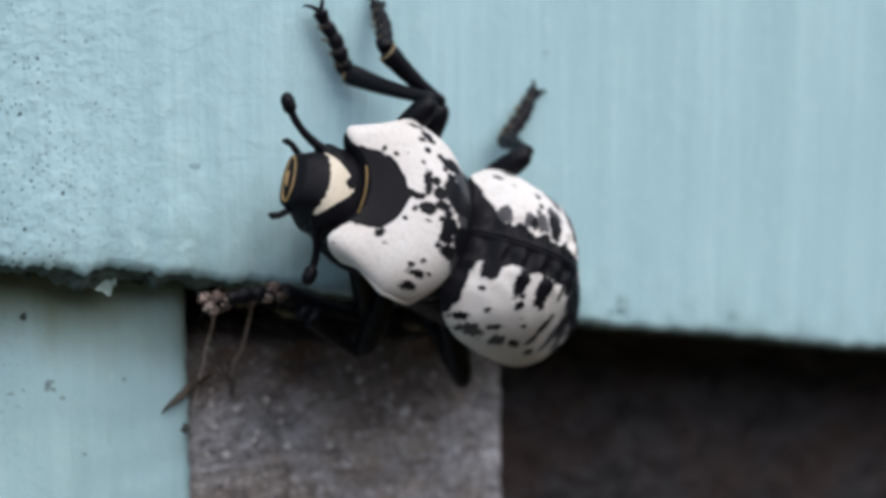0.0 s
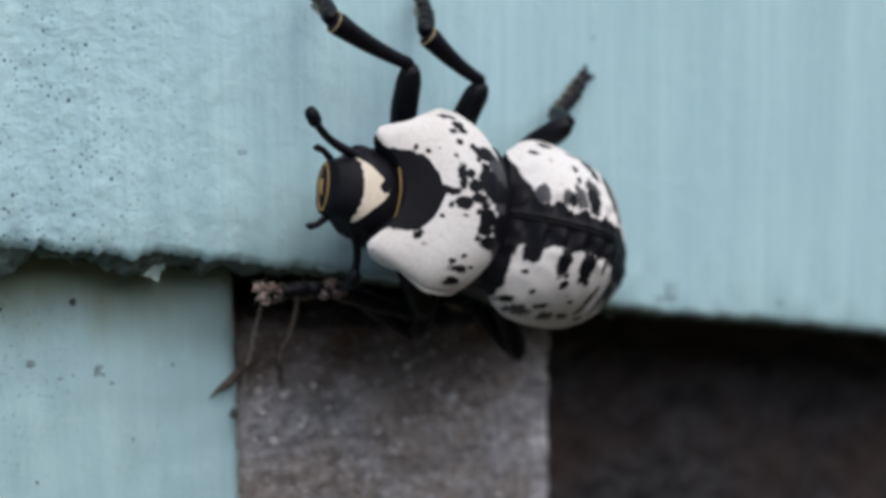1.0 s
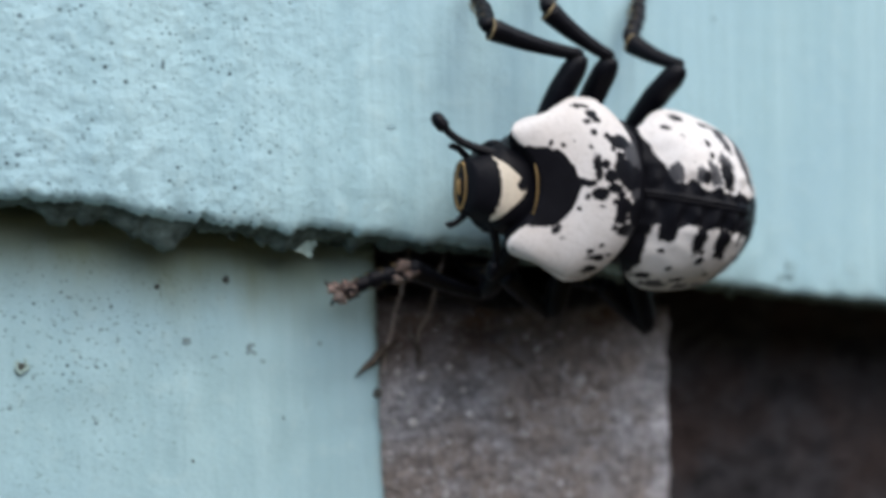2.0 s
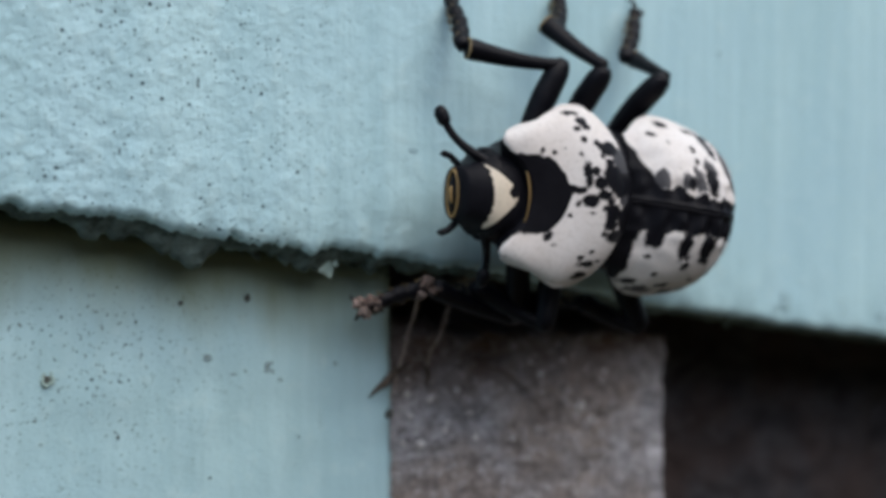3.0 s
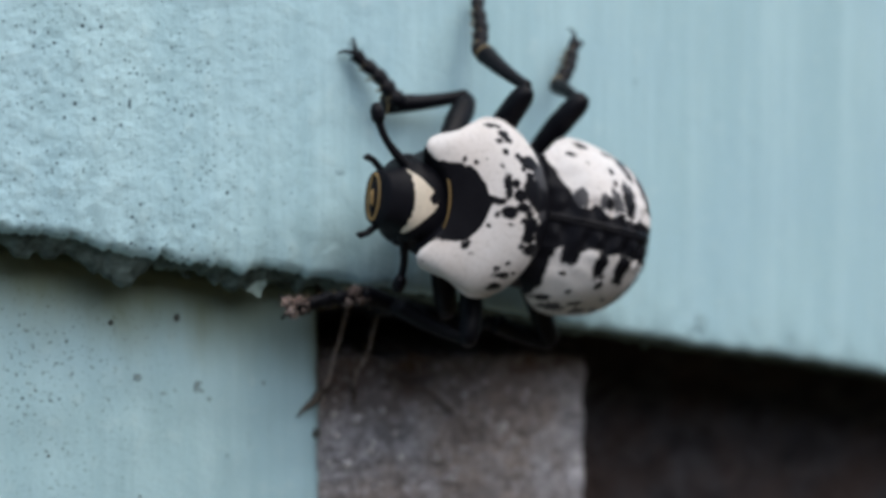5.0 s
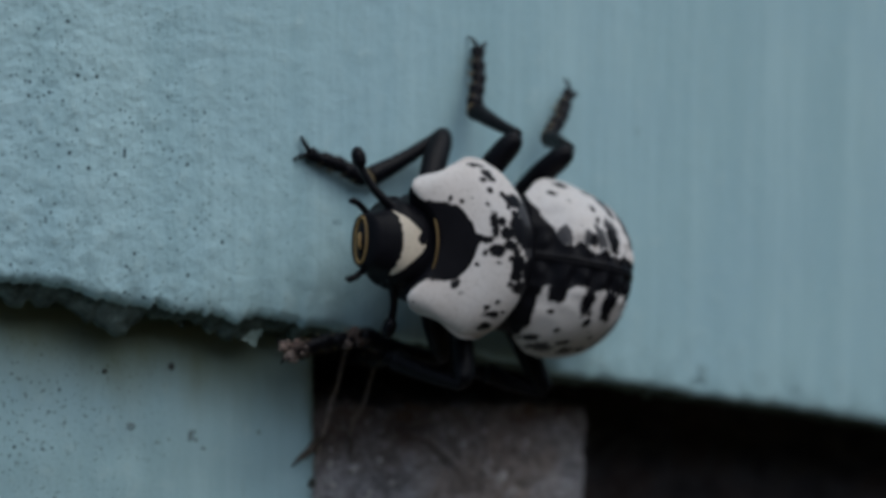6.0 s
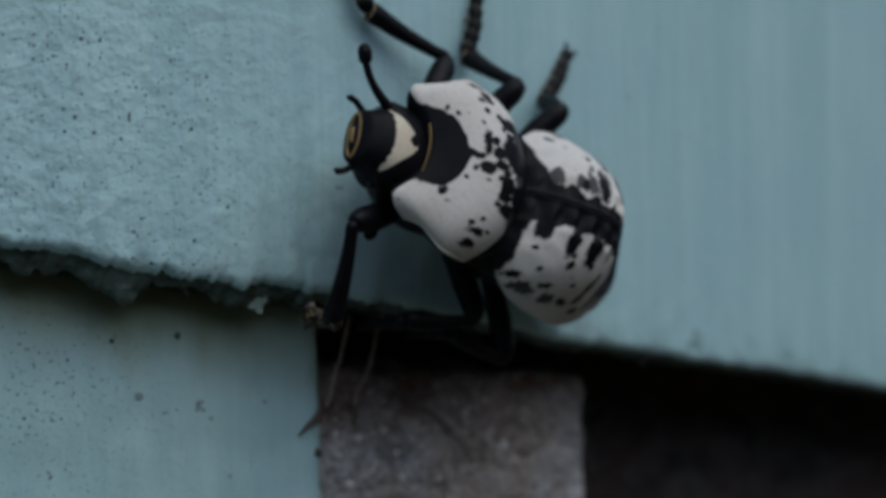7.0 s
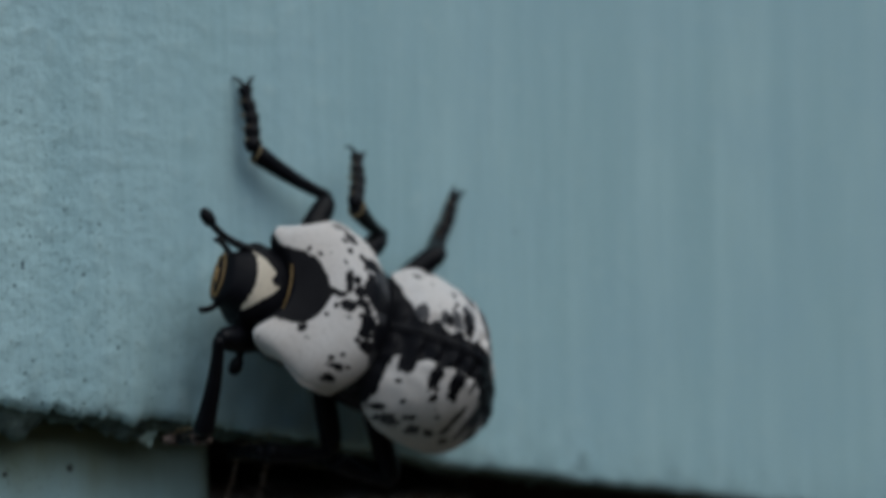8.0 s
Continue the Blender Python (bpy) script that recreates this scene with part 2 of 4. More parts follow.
def curve_of(points, x):
    """A smooth value at x through (x, value) knots."""
    xs, vs = [p[0] for p in points], [p[1] for p in points]
    slope = [(vs[i + 1] - vs[i]) / (xs[i + 1] - xs[i]) for i in range(len(xs) - 1)]
    tang = [slope[0]] + [0.5 * (a + b) if a * b > 0 else 0.0 for a, b in zip(slope, slope[1:])] + [slope[-1]]
    i = min(len(xs) - 2, max(0, int(np.searchsorted(xs, x)) - 1))
    h = xs[i + 1] - xs[i]
    u = min(1, max(0, (x - xs[i]) / h))
    return (2 * u ** 3 - 3 * u * u + 1) * vs[i] + (u ** 3 - 2 * u * u + u) * h * tang[i] + (3 * u * u - 2 * u ** 3) * vs[i + 1] + (u ** 3 - u * u) * h * tang[i + 1]


def line_of(points, x):
    return float(np.interp(x, [p[0] for p in points], [p[1] for p in points]))


# ---- siding ----
SLOPE = -0.190


def ragged(x, seed, size):
    return size * (noise.noise((x * 0.35, seed, 0)) + 0.6 * noise.noise((x * 1.1, seed, 3)) + 0.45 * noise.noise((x * 3.1, seed, 7)) + 0.22 * noise.noise((x * 6.5, seed, 11)))


def upper_board():
    xs = np.concatenate([[-1500, -600], np.linspace(-120, -46, 20), np.linspace(-45, 45, 721), np.linspace(46, 160, 28), [600, 1500]])
    section = [(1200, 0, 0, 0), (90, 0, 0, 0), (40, 0, 0, 0), (20, 0, 0, 0), (9, 0, 0, 0), (6, 0, 0, 0), (4.5, 0, .1, 0), (3.4, 0, .3, 0), (2.6, 0, .5, 0), (2.0, 0.02, .7, 0), (1.5, 0.04, .9, 0)]
    for k in range(1, 10):  # offset above the lower edge, y, raggedness, hang
        a = math.pi / 2 * k / 9
        section.append((0.85 - 0.65 * math.sin(a), 0.06 + 0.5 * (1 - math.cos(a)), 1.0, 0.0 if k < 8 else 0.08))
    # a skin of old paint hangs from behind the lip
    section += [(0.1, 0.75, 1.0, 0.2), (0.02, 0.95, 1.0, 0.5), (-0.06, 1.15, 1.0, 0.8), (-0.12, 1.4, 1.0, 1.0), (-0.08, 1.55, 1.0, 0.97), (0.1, 2.2, .6, 0.2), (0.2, 4, .4, 0), (0.3, 12, 0.2, 0), (1200, 12, 0, 0)]
    verts = []
    for up, y, r, hang in section:
        for x in xs:
            left = min(1, max(0, (-7 - x) / 6))
            shape = 0.45 + 0.55 * left
            drop = 0.62 * min(1, max(0, (x + 8) / 12)) if up < 3 else 0
            drop += 0.14 * left * max(0, 1 - up / 3)
            z = SLOPE * x + up - drop + r * shape * ragged(x, 1.3, 0.40)
            lobe = 1.1 * noise.noise((x * 0.30, 4.2, 1)) + 0.7 * noise.noise((x * 0.85, 9.1, 2)) + 0.22 * noise.noise((x * 2.4, 2.2, 8))
            z -= hang * (0.12 + 0.88 * left) * 1.25 * max(0.04, 0.32 + 0.85 * lobe)
            bump = (0.05 + 0.07 * r) * noise.noise((x * 0.9, up * 0.9, 5)) + 0.025 * noise.noise((x * 2.3, up * 2.3, 9))
            dy = -(left * bump if up < 30 else 0) - 0.12 * r * noise.noise((x * 0.8, up, 5))
            verts.append((x, y + dy, z))
    faces = grid_faces(len(section), len(xs))
    me = mesh_of("board_upper", verts, faces, PAINT)
    me.materials.append(GRIME_SHADE[0])
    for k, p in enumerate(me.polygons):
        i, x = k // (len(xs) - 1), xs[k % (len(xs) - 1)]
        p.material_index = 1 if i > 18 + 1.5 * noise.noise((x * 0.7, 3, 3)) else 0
    return me


def face_depth(x, z, bulge, pit, seed):
    worn = abs(noise.noise((x * 0.6 + noise.noise((x * .2, z * .2, 1)) * 3, z * 1.6, seed)))
    return bulge * noise.noise((x * 0.5, z * 0.5, seed)) + pit * worn + pit * 0.6 * noise.noise((x * 2.2, z * 2.2, seed))


def slab(name, x0, x1, y0, y1, top0, top1, low, mat, bulge=0.0, nx=60, nz=60, seed=0, pit=0.0, hollow=None):
    """A board with an uneven front face; its top edge runs from top0 to top1."""
    verts = []
    for i in range(nz):
        for j in range(nx):
            u, v = j / (nx - 1), i / (nz - 1)
            x, top = x0 + (x1 - x0) * u, top0 + (top1 - top0) * u
            if j == 0 and x0 < -50 or j == nx - 1 and x1 > 50:
                top += (top1 - top0) / (x1 - x0) * (math.copysign(1500, x) - x) if abs(x) < 1500 else 0
                x = math.copysign(max(1500, abs(x)), x)
            z = low + (top - low) * v if i else -899.0
            edge = min(u, 1 - u) * (x1 - x0)
            y = y0 + face_depth(x, z, bulge, pit, seed) + (0.25 * max(0, 1 - edge / 0.35) ** 2)
            y += hollow(x, z) if hollow else 0
            verts.append((x + (0.12 * noise.noise((z * 1.3, seed, j // (nx - 1))) if j in (0, nx - 1) else 0), y, z))
    n = len(verts)
    faces = [tuple(reversed(f)) for f in grid_faces(nz, nx)]
    rim = [j for j in range(nx)] + [i * nx + nx - 1 for i in range(1, nz)] + [(nz - 1) * nx + j for j in range(nx - 2, -1, -1)] + [i * nx for i in range(nz - 2, 0, -1)]
    back = []
    for r in rim:
        back.append(len(verts))
        verts.append((verts[r][0], y1, verts[r][2]))
    for a in range(len(rim)):
        c = (a + 1) % len(rim)
        faces.append((rim[a], rim[c], back[c], back[a]))
    faces.append(tuple(reversed(back)))
    return mesh_of(name, verts, faces, mat)


def top_setback(x, z):
    """How far the post's upper end lies back behind its face."""
    f = (z + 2.95 + 0.08 * x - 0.35 * noise.noise((x * 0.5, 3, 1)) - 0.2 * noise.noise((x * 1.7, 5, z))) / 1.5
    f = min(1, max(0, f))
    return 6.5 * f * f * (3 - 2 * f)


board = tagged(new("wall_upper_board", upper_board()), "pale blue painted wooden siding board with a ragged lower edge", "siding", kind="structure")
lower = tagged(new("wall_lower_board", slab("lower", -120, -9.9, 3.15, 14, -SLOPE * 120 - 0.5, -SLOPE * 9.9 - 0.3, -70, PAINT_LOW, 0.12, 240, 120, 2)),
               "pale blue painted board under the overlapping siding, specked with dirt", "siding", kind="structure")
post = tagged(new("wall_post", slab("post", -9.5, 9.5, 4.42, 16, -SLOPE * 9.5 - 0.3, SLOPE * 9.5 - 0.3, -70, WOOD, 0.25, 190, 420, 4, 0.16, top_setback)),
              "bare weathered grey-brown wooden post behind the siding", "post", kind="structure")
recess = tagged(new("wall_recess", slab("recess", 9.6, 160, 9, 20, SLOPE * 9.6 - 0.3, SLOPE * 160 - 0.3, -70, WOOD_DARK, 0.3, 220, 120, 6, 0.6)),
                "bare brown wood in the gap under the siding, its shade put into the colour", "wall", kind="structure")
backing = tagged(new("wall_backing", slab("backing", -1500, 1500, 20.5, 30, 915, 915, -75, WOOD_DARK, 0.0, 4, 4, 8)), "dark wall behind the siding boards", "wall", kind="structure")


def lump_mesh(name, a, b_, c, mat, seed, rough=0.5, n=14):
    verts = []
    for i in range(n):
        th = math.pi * i / (n - 1)
        for j in range(n):
            ph = 2 * math.pi * j / n
            p = Vector((math.sin(th) * math.cos(ph), math.cos(th), math.sin(th) * math.sin(ph)))
            k = 1 + rough * noise.noise(p * 1.6 + Vector((seed, seed * 2, 0)))
            verts.append((a * p.x * k, b_ * p.y * k, c * p.z * k))
    return mesh_of(name, verts, grid_faces(n, n, True), mat)


def flake_mesh(name, w, h, seed):
    """A torn flake of paint that hangs down, curled, 0.12 mm thick."""
    rnd = random.Random(seed)
    n, rows, verts = 9, 6, []
    drop = [h * (0.35 + 0.65 * (1 - abs(2 * (j / (n - 1)) - rnd.uniform(0.7, 1.3)))) * rnd.uniform(0.8, 1.1) for j in range(n)]
    curl = rnd.uniform(-0.2, 0.7)
    for back in (0, 0.12):
        for i in range(rows):
            for j in range(n):
                u, v = j / (n - 1) - 0.5, i / (rows - 1)
                verts.append((u * w * (1 - 0.25 * v), back + curl * v * v + 0.1 * noise.noise((u * 4, v * 3, seed)), -v * drop[j]))
    f = grid_faces(rows, n)
    m = rows * n
    faces = [tuple(reversed(q)) for q in f] + [tuple(k + m for k in q) for q in f]
    rim = list(range(n)) + [i * n + n - 1 for i in range(1, rows)] + [m - 1 - j for j in range(1, n)] + [i * n for i in range(rows - 2, 0, -1)]
    for a in range(len(rim)):
        p, q = rim[a], rim[(a + 1) % len(rim)]
        faces.append((p, q, q + m, p + m))
    return mesh_of(name, verts, faces, PAINT_LOW if seed == -149 else GRIME_SHADE[0], False)


rnd = random.Random(11)
x = -44.0
k = 0
while x < -10.4:
    w = rnd.uniform(1.0, 2.8)
    h = rnd.uniform(0.3, 0.85)
    ob = part("paint_flake", flake_mesh("paint_flake", w, h, k), board)
    ob.matrix_basis = pose(x * MM, rnd.uniform(1.2, 2.1) * MM, (SLOPE * x + 0.05) * MM, rnd.uniform(-15, 25), rnd.uniform(-18, 18), rnd.uniform(-25, 25))
    x += rnd.uniform(3.0, 6.5)
    k += 1
for x, y, w, h, lean in ((-14.9, 1.35, 1.5, 1.9, -18), (-15.9, 1.7, 1.0, 0.8, 10), (-18.2, 1.6, 1.6, 0.9, -8), (-12.9, 1.8, 1.5, 0.9, 14), (-20.6, 1.5, 1.3, 0.8, 6), (12.5, 1.6, 1.6, 0.8, 6), (11.2, 1.3, 1.4, 1.5, -20), (17.5, 1.6, 1.4, 0.7, -6), (24.0, 1.5, 1.2, 0.5, 5)):
    ob = part("paint_flake", flake_mesh("paint_flake", w, h, int(x * 10)), board)
    ob.matrix_basis = pose(x * MM, y * MM, (SLOPE * x + 0.1) * MM, 4, lean, rnd.uniform(-15, 15))

# dirt and damage on the lower board
DIRT_AND_SHADE = material("dirt", 0.95)
DIRT_AND_SHADE[2].new(mix(DIRT_AND_SHADE[1], DIRT_AND_SHADE[2], grain(DIRT_AND_SHADE[1], DIRT_AND_SHADE[2], coords(DIRT_AND_SHADE[1], DIRT_AND_SHADE[2]), 3, 4), (0.02, 0.022, 0.02), (0.09, 0.10, 0.09)), DIRT_AND_SHADE[3].inputs["Base Color"])
for k, (x, z, r) in enumerate(((-17.9, 0.71, 0.16), (-21.3, 0.73, 0.12), (-10.15, -5.75, 0.24), (-24.5, -5.0, 0.06), (-20.0, -7.5, 0.06), (-15.3, -6.2, 0.05))):
    ob = part("dirt_speck", lump_mesh("dirt_speck", r, 0.07, r, DIRT_AND_SHADE[0], k), lower)
    ob.location = Vector((x, 3.13, z)) * MM
SMUDGE = material("smudged_paint", 0.7)
SMUDGE[2].new(mix(SMUDGE[1], SMUDGE[2], ramp(SMUDGE[1], SMUDGE[2], grain(SMUDGE[1], SMUDGE[2], coords(SMUDGE[1], SMUDGE[2]), 2.4, 5, 0.7), [(0.4, grey(0)), (0.62, grey(1))]), (0.13, 0.18, 0.19), (0.23, 0.33, 0.35)), SMUDGE[3].inputs["Base Color"])
STAIN = material("stained_paint", 0.65)
STAIN[2].new(mix(STAIN[1], STAIN[2], ramp(STAIN[1], STAIN[2], grain(STAIN[1], STAIN[2], coords(STAIN[1], STAIN[2]), 2.0, 5, 0.7), [(0.4, grey(0)), (0.6, grey(1))]), (0.21, 0.31, 0.34), (0.335, 0.50, 0.545)), STAIN[3].inputs["Base Color"])
for k, (x, z, r, tall) in enumerate(((-16.7, -2.7, 0.34, 1.1), (-18.1, -2.75, 0.16, 0.8), (-18.3, -3.45, 0.13, 0.8), (-13.2, -2.9, 0.12, 1.0), (-18.6, -2.8, 0.2, 0.5), (-16.2, -3.3, 0.2, 1.0), (-20.0, -1.9, 0.2, 0.9))):
    ob = part("paint_blister", lump_mesh("paint_blister", r, 0.02, r * tall, SMUDGE[0], k + 3, 0.45, 16), lower, "grimy paint blister")
    ob.location = Vector((x, 3.14, z)) * MM

for k, (x, z, r, tall) in enumerate(((14.4, -1.75, 0.42, 1.3), (13.6, -2.15, 0.22, 0.8), (9.0, 11.9, 0.16, 0.9), (-10.7, 7.4, 0.22, 0.7), (-24.9, 6.9, 0.34, 0.5), (-24.4, 7.25, 0.18, 0.8), (22.5, -3.4, 0.25, 1.0))):
    ob = part("paint_stain", lump_mesh("paint_stain", r, 0.02, r * tall, STAIN[0], k + 20, 0.6, 16), board, "faint grey stain on the paint")
    ob.location = Vector((x, -0.005, z)) * MM


def pock_mesh(name, r, mat):
    """A raised crater lip."""
    verts, n = [], 28
    for rr, h in ((r * 1.5, 0.0), (r * 1.25, -0.12), (r, -0.2), (r * 0.8, -0.1), (r * 0.6, 0.02)):
        for j in range(n):
            a = 2 * math.pi * j / n
            k = 1 + 0.55 * noise.noise((math.cos(a) * 1.2, math.sin(a) * 1.2, 4))
            verts.append((rr * k * math.cos(a), h * (0.55 - 0.6 * math.sin(a)), rr * 1.25 * k * math.sin(a)))
    return mesh_of(name, verts, [tuple(reversed(f)) for f in grid_faces(5, n, True)], mat)


pock = part("pock_rim", pock_mesh("pock_rim", 0.21, PAINT_LOW), lower, "chipped paint rim of a small hole")
pock.location = Vector((-27.7, 3.13, -2.05)) * MM
# no pit here: a dark disc paints the hole's inner shade
part("pock_shade", lump_mesh("pock_shade", 0.17, 0.04, 0.2, DIRT_AND_SHADE[0], 9), pock, "dark disc standing in for the shade in the hole")

# loose grains, splinter and threads on the post
GRAIN = material("pale_grain", 0.8)
GRAIN[2].new(mix(GRAIN[1], GRAIN[2], grain(GRAIN[1], GRAIN[2], coords(GRAIN[1], GRAIN[2]), 2, 4), (0.36, 0.33, 0.32), (0.80, 0.76, 0.75)), GRAIN[3].inputs["Base Color"])
SPLINTER = material("splinter_wood", 0.85)
SPLINTER[2].new(mix(SPLINTER[1], SPLINTER[2], grain(SPLINTER[1], SPLINTER[2], coords(SPLINTER[1], SPLINTER[2]), 3, 4), (0.03, 0.025, 0.02), (0.10, 0.078, 0.06)), SPLINTER[3].inputs["Base Color"])
shapes = [lump_mesh("grain", 1, 0.6, 1, GRAIN[0], s, 0.7, 8) for s in range(5)]
for k in range(285):
    x, z = rnd.uniform(-9.2, 9.2), -3.7 - 13 * rnd.random() ** 0.8
    ob = part("grain", shapes[k % 5], post)
    r = rnd.choice((0.05, 0.06, 0.07, 0.08, 0.1, 0.13, 0.16))
    ob.matrix_basis = pose(x * MM, (4.38 + rnd.uniform(-0.05, 0.1)) * MM, z * MM, rnd.uniform(0, 90), rnd.uniform(0, 90), 0) @ Matrix.Scale(r, 4)
for x, z, r in ((0.27, -5.06, 0.17), (3.08, -7.16, 0.24), (-7.52, -7.85, 0.24), (-6.9, -5.6, 0.16), (-5.2, -5.3, 0.16), (-8.1, -6.3, 0.15), (-4.4, -6.6, 0.14)):
    ob = part("grain", shapes[0], post)
    ob.matrix_basis = pose(x * MM, 4.25 * MM, z * MM, 20, 30, 0) @ Matrix.Scale(r, 4)


def grit_mesh(count):
    """Fine sandy grains stuck over the post's face."""
    rnd = random.Random(21)
    verts, faces = [], []
    for k in range(count):
        x, z = rnd.uniform(-9.4, 9.4), -1.2 - 17 * rnd.random()
        if top_setback(x, z) > 0.05 or rnd.random() < 0.55 * max(0, 1 - (-1.2 - z) / 3.5):
            continue
        r = rnd.choice((0.03, 0.04, 0.05, 0.06, 0.075, 0.095))
        at = Vector((x, 4.42 + face_depth(x, z, 0.25, 0.16, 4) - 0.3 * r, z))
        turn = Matrix.Rotation(rnd.uniform(0, 3), 3, "X") @ Matrix.Rotation(rnd.uniform(0, 3), 3, "Y")
        n = len(verts)
        for d in ((1, 0, 0), (0, 1, 0), (-1, 0, 0), (0, -1, 0), (0, 0, 1), (0, 0, -1)):
            verts.append(tuple(at + turn @ (Vector(d) * r * rnd.uniform(0.7, 1.5))))
        for i in range(4):
            faces += [(n + i, n + (i + 1) % 4, n + 4), (n + (i + 1) % 4, n + i, n + 5)]
    return mesh_of("grit", verts, faces, GRIT[0], False)


GRIT = material("sandy_grit", 0.6, spec=0.4)
geo = GRIT[1].new("ShaderNodeNewGeometry")
GRIT[2].new(ramp(GRIT[1], GRIT[2], geo.outputs["Random Per Island"], [(0.0, (0.06, 0.055, 0.06)), (0.5, (0.15, 0.14, 0.15)), (0.8, (0.30, 0.28, 0.29)), (1.0, (0.62, 0.60, 0.60))]), GRIT[3].inputs["Base Color"])
tagged(part("grit", grit_mesh(3200), post), "fine pale sandy grit on the post", kind="stuff")


def strip(name, path, radii, mat, sides=8):
    path = [Vector(p) for p in path]
    verts = []
    for i, (p, r) in enumerate(zip(path, radii)):
        d = (path[min(i + 1, len(path) - 1)] - path[max(i - 1, 0)]).normalized()
        s = d.cross(Vector((0.1, 1, 0.05))).normalized()
        q = s.cross(d)
        for j in range(sides):
            a = 2 * math.pi * j / sides
            verts.append(tuple(p + s * (r * math.cos(a)) + q * (r * 0.6 * math.sin(a))))
    faces = grid_faces(len(path), sides, True) + [tuple(reversed(range(sides))), tuple(len(verts) - sides + j for j in range(sides))]
    return mesh_of(name, verts, faces, mat)


tagged(part("splinter", strip("splinter", [(-11.5, 2.85, -4.75), (-11.1, 2.75, -4.35), (-10.5, 2.8, -4.05), (-9.9, 3.3, -3.85), (-9.2, 3.9, -3.75), (-8.2, 4.3, -3.6)], [0.03, 0.13, 0.24, 0.26, 0.22, 0.08], SPLINTER[0])),
       "curved brown wood splinter at the post's edge", "splinter")
tagged(part("splinter", strip("splinter", [(-7.3, 4.25, -3.6), (-7.1, 4.1, -4.2), (-7.2, 4.15, -4.9)], [0.1, 0.17, 0.05], SPLINTER[0])), "small dark brown splinter on the weathered post", "splinter")
tagged(part("bark_ridge", strip("bark_ridge", [(-5.4, 4.4, -3.9), (-3.6, 4.35, -4.0), (-2.0, 4.35, -4.6), (-0.6, 4.35, -5.7), (0.4, 4.38, -6.9), (0.9, 4.45, -7.8)], [0.05, 0.12, 0.16, 0.17, 0.13, 0.05], WOOD)), "dark curved ridge of raised grain on the post", "wood ridge")
SILK = material("silk", 0.5)
SILK[3].inputs["Base Color"].default_value = (0.55, 0.46, 0.40, 1)
for pts in ([(-8.6, 2.2, 1.3), (-8.65, 2.6, 0.2), (-8.75, 2.9, -0.9), (-8.9, 3.3, -1.9), (-8.95, 3.6, -2.9), (-9.1, 3.9, -3.8), (-9.15, 4.1, -4.6), (-9.35, 4.3, -5.4)], [(-6.6, 2.2, 0.9), (-6.75, 2.7, -0.3), (-6.95, 2.9, -1.5), (-7.0, 3.3, -2.3), (-7.25, 3.7, -3.0), (-7.2, 4.2, -3.9)]):
    tagged(part("silk_thread", strip("silk_thread", pts, [0.034] * len(pts), SILK[0], 6)), "fine dusty spider silk thread hanging before the post", "silk thread")

# unseen ground, its dark tint chosen for the light it bounces up
gmat = material("soil", 0.95)
gn = gmat[1]
gmat[2].new(mix(gn, gmat[2], grain(gn, gmat[2], coords(gn, gmat[2]), 0.01, 6), (0.046, 0.036, 0.013), (0.080, 0.062, 0.024)), gmat[3].inputs["Base Color"])
ground = tagged(new("ground", mesh_of("ground", [(-4e5, -4e5, -900), (4e5, -4e5, -900), (4e5, 4e5, -900), (-4e5, 4e5, -900)], [(0, 1, 2, 3)], gmat[0])), "unseen dark ground under the wall, tinted for its bounced light", "ground", kind="structure")

# added out of view only to cut off light from the low sky
tagged(new("sky_block_wall", slab("sky_block", -9000, 9000, -2800, -2700, 1200, 1200, -905, WOOD_DARK, 0, 4, 4, 3)), "unseen dark wall added behind the camera to block low sky", "wall", kind="structure")

# ---- the beetle ----
# x ahead, y to its left, z up, in millimetres; x = 0 where the neck shield meets the wing covers
beetle = tagged(new("beetle"), "black and white ironclad beetle clinging to the painted board", "beetle")
beetle.scale = (1.028, 1.028, 1.028)


def shell(name, knots_w, knots_top, knots_rim, x0, x1, nx, ny, mat, power=2.3, y_from=-1.0, y_to=1.0, lip=0.35, under=0.9, sweep=0.0, droop=0.0):
    """A domed shell over the y range, from rim to rim, closed below. Returns the mesh."""
    verts = []
    us = np.linspace(y_from, y_to, ny)
    for i in range(nx):
        x = x0 + (x1 - x0) * i / (nx - 1)
        w, top, rim = (curve_of(k, x) for k in (knots_w, knots_top, knots_rim))
        for u in us:
            s = math.sin(u * math.pi / 2)
            lift = max(0.0, 1 - abs(s) ** power) ** (1 / 1.7)
            verts.append((x + sweep * (i / (nx - 1)) ** 3 * s * s * (1 - s ** 6), w * s, rim + (top - rim) * lift - droop * max(0, (i / (nx - 1) - 0.86) / 0.14) ** 2 * s * s))
    faces = grid_faces(nx, ny)
    n = len(verts)
    for i in range(nx):
        x = x0 + (x1 - x0) * i / (nx - 1)
        w, top, rim = (curve_of(k, x) for k in (knots_w, knots_top, knots_rim))
        for u in us:
            s = math.sin(u * math.pi / 2)
            verts.append((x + sweep * (i / (nx - 1)) ** 3 * s * s * (1 - s ** 6), w * s * (1 - lip * 0.2), rim - under * (1 - abs(s) ** 2) - 0.12))
    low = [(a + n, d + n, c + n, b + n) for a, b, c, d in grid_faces(nx, ny)]
    faces += low
    for i in range(nx - 1):
        a, b = i * ny, (i + 1) * ny
        faces.append((a, b, b + n, a + n))
        faces.append((b + ny - 1, a + ny - 1, a + ny - 1 + n, b + ny - 1 + n))
    for j in range(ny - 1):
        faces.append((j + 1, j, j + n, j + 1 + n))
        a = (nx - 1) * ny
        faces.append((a + j, a + j + 1, a + j + 1 + n, a + j + n))
    return mesh_of(name, verts, faces, mat)


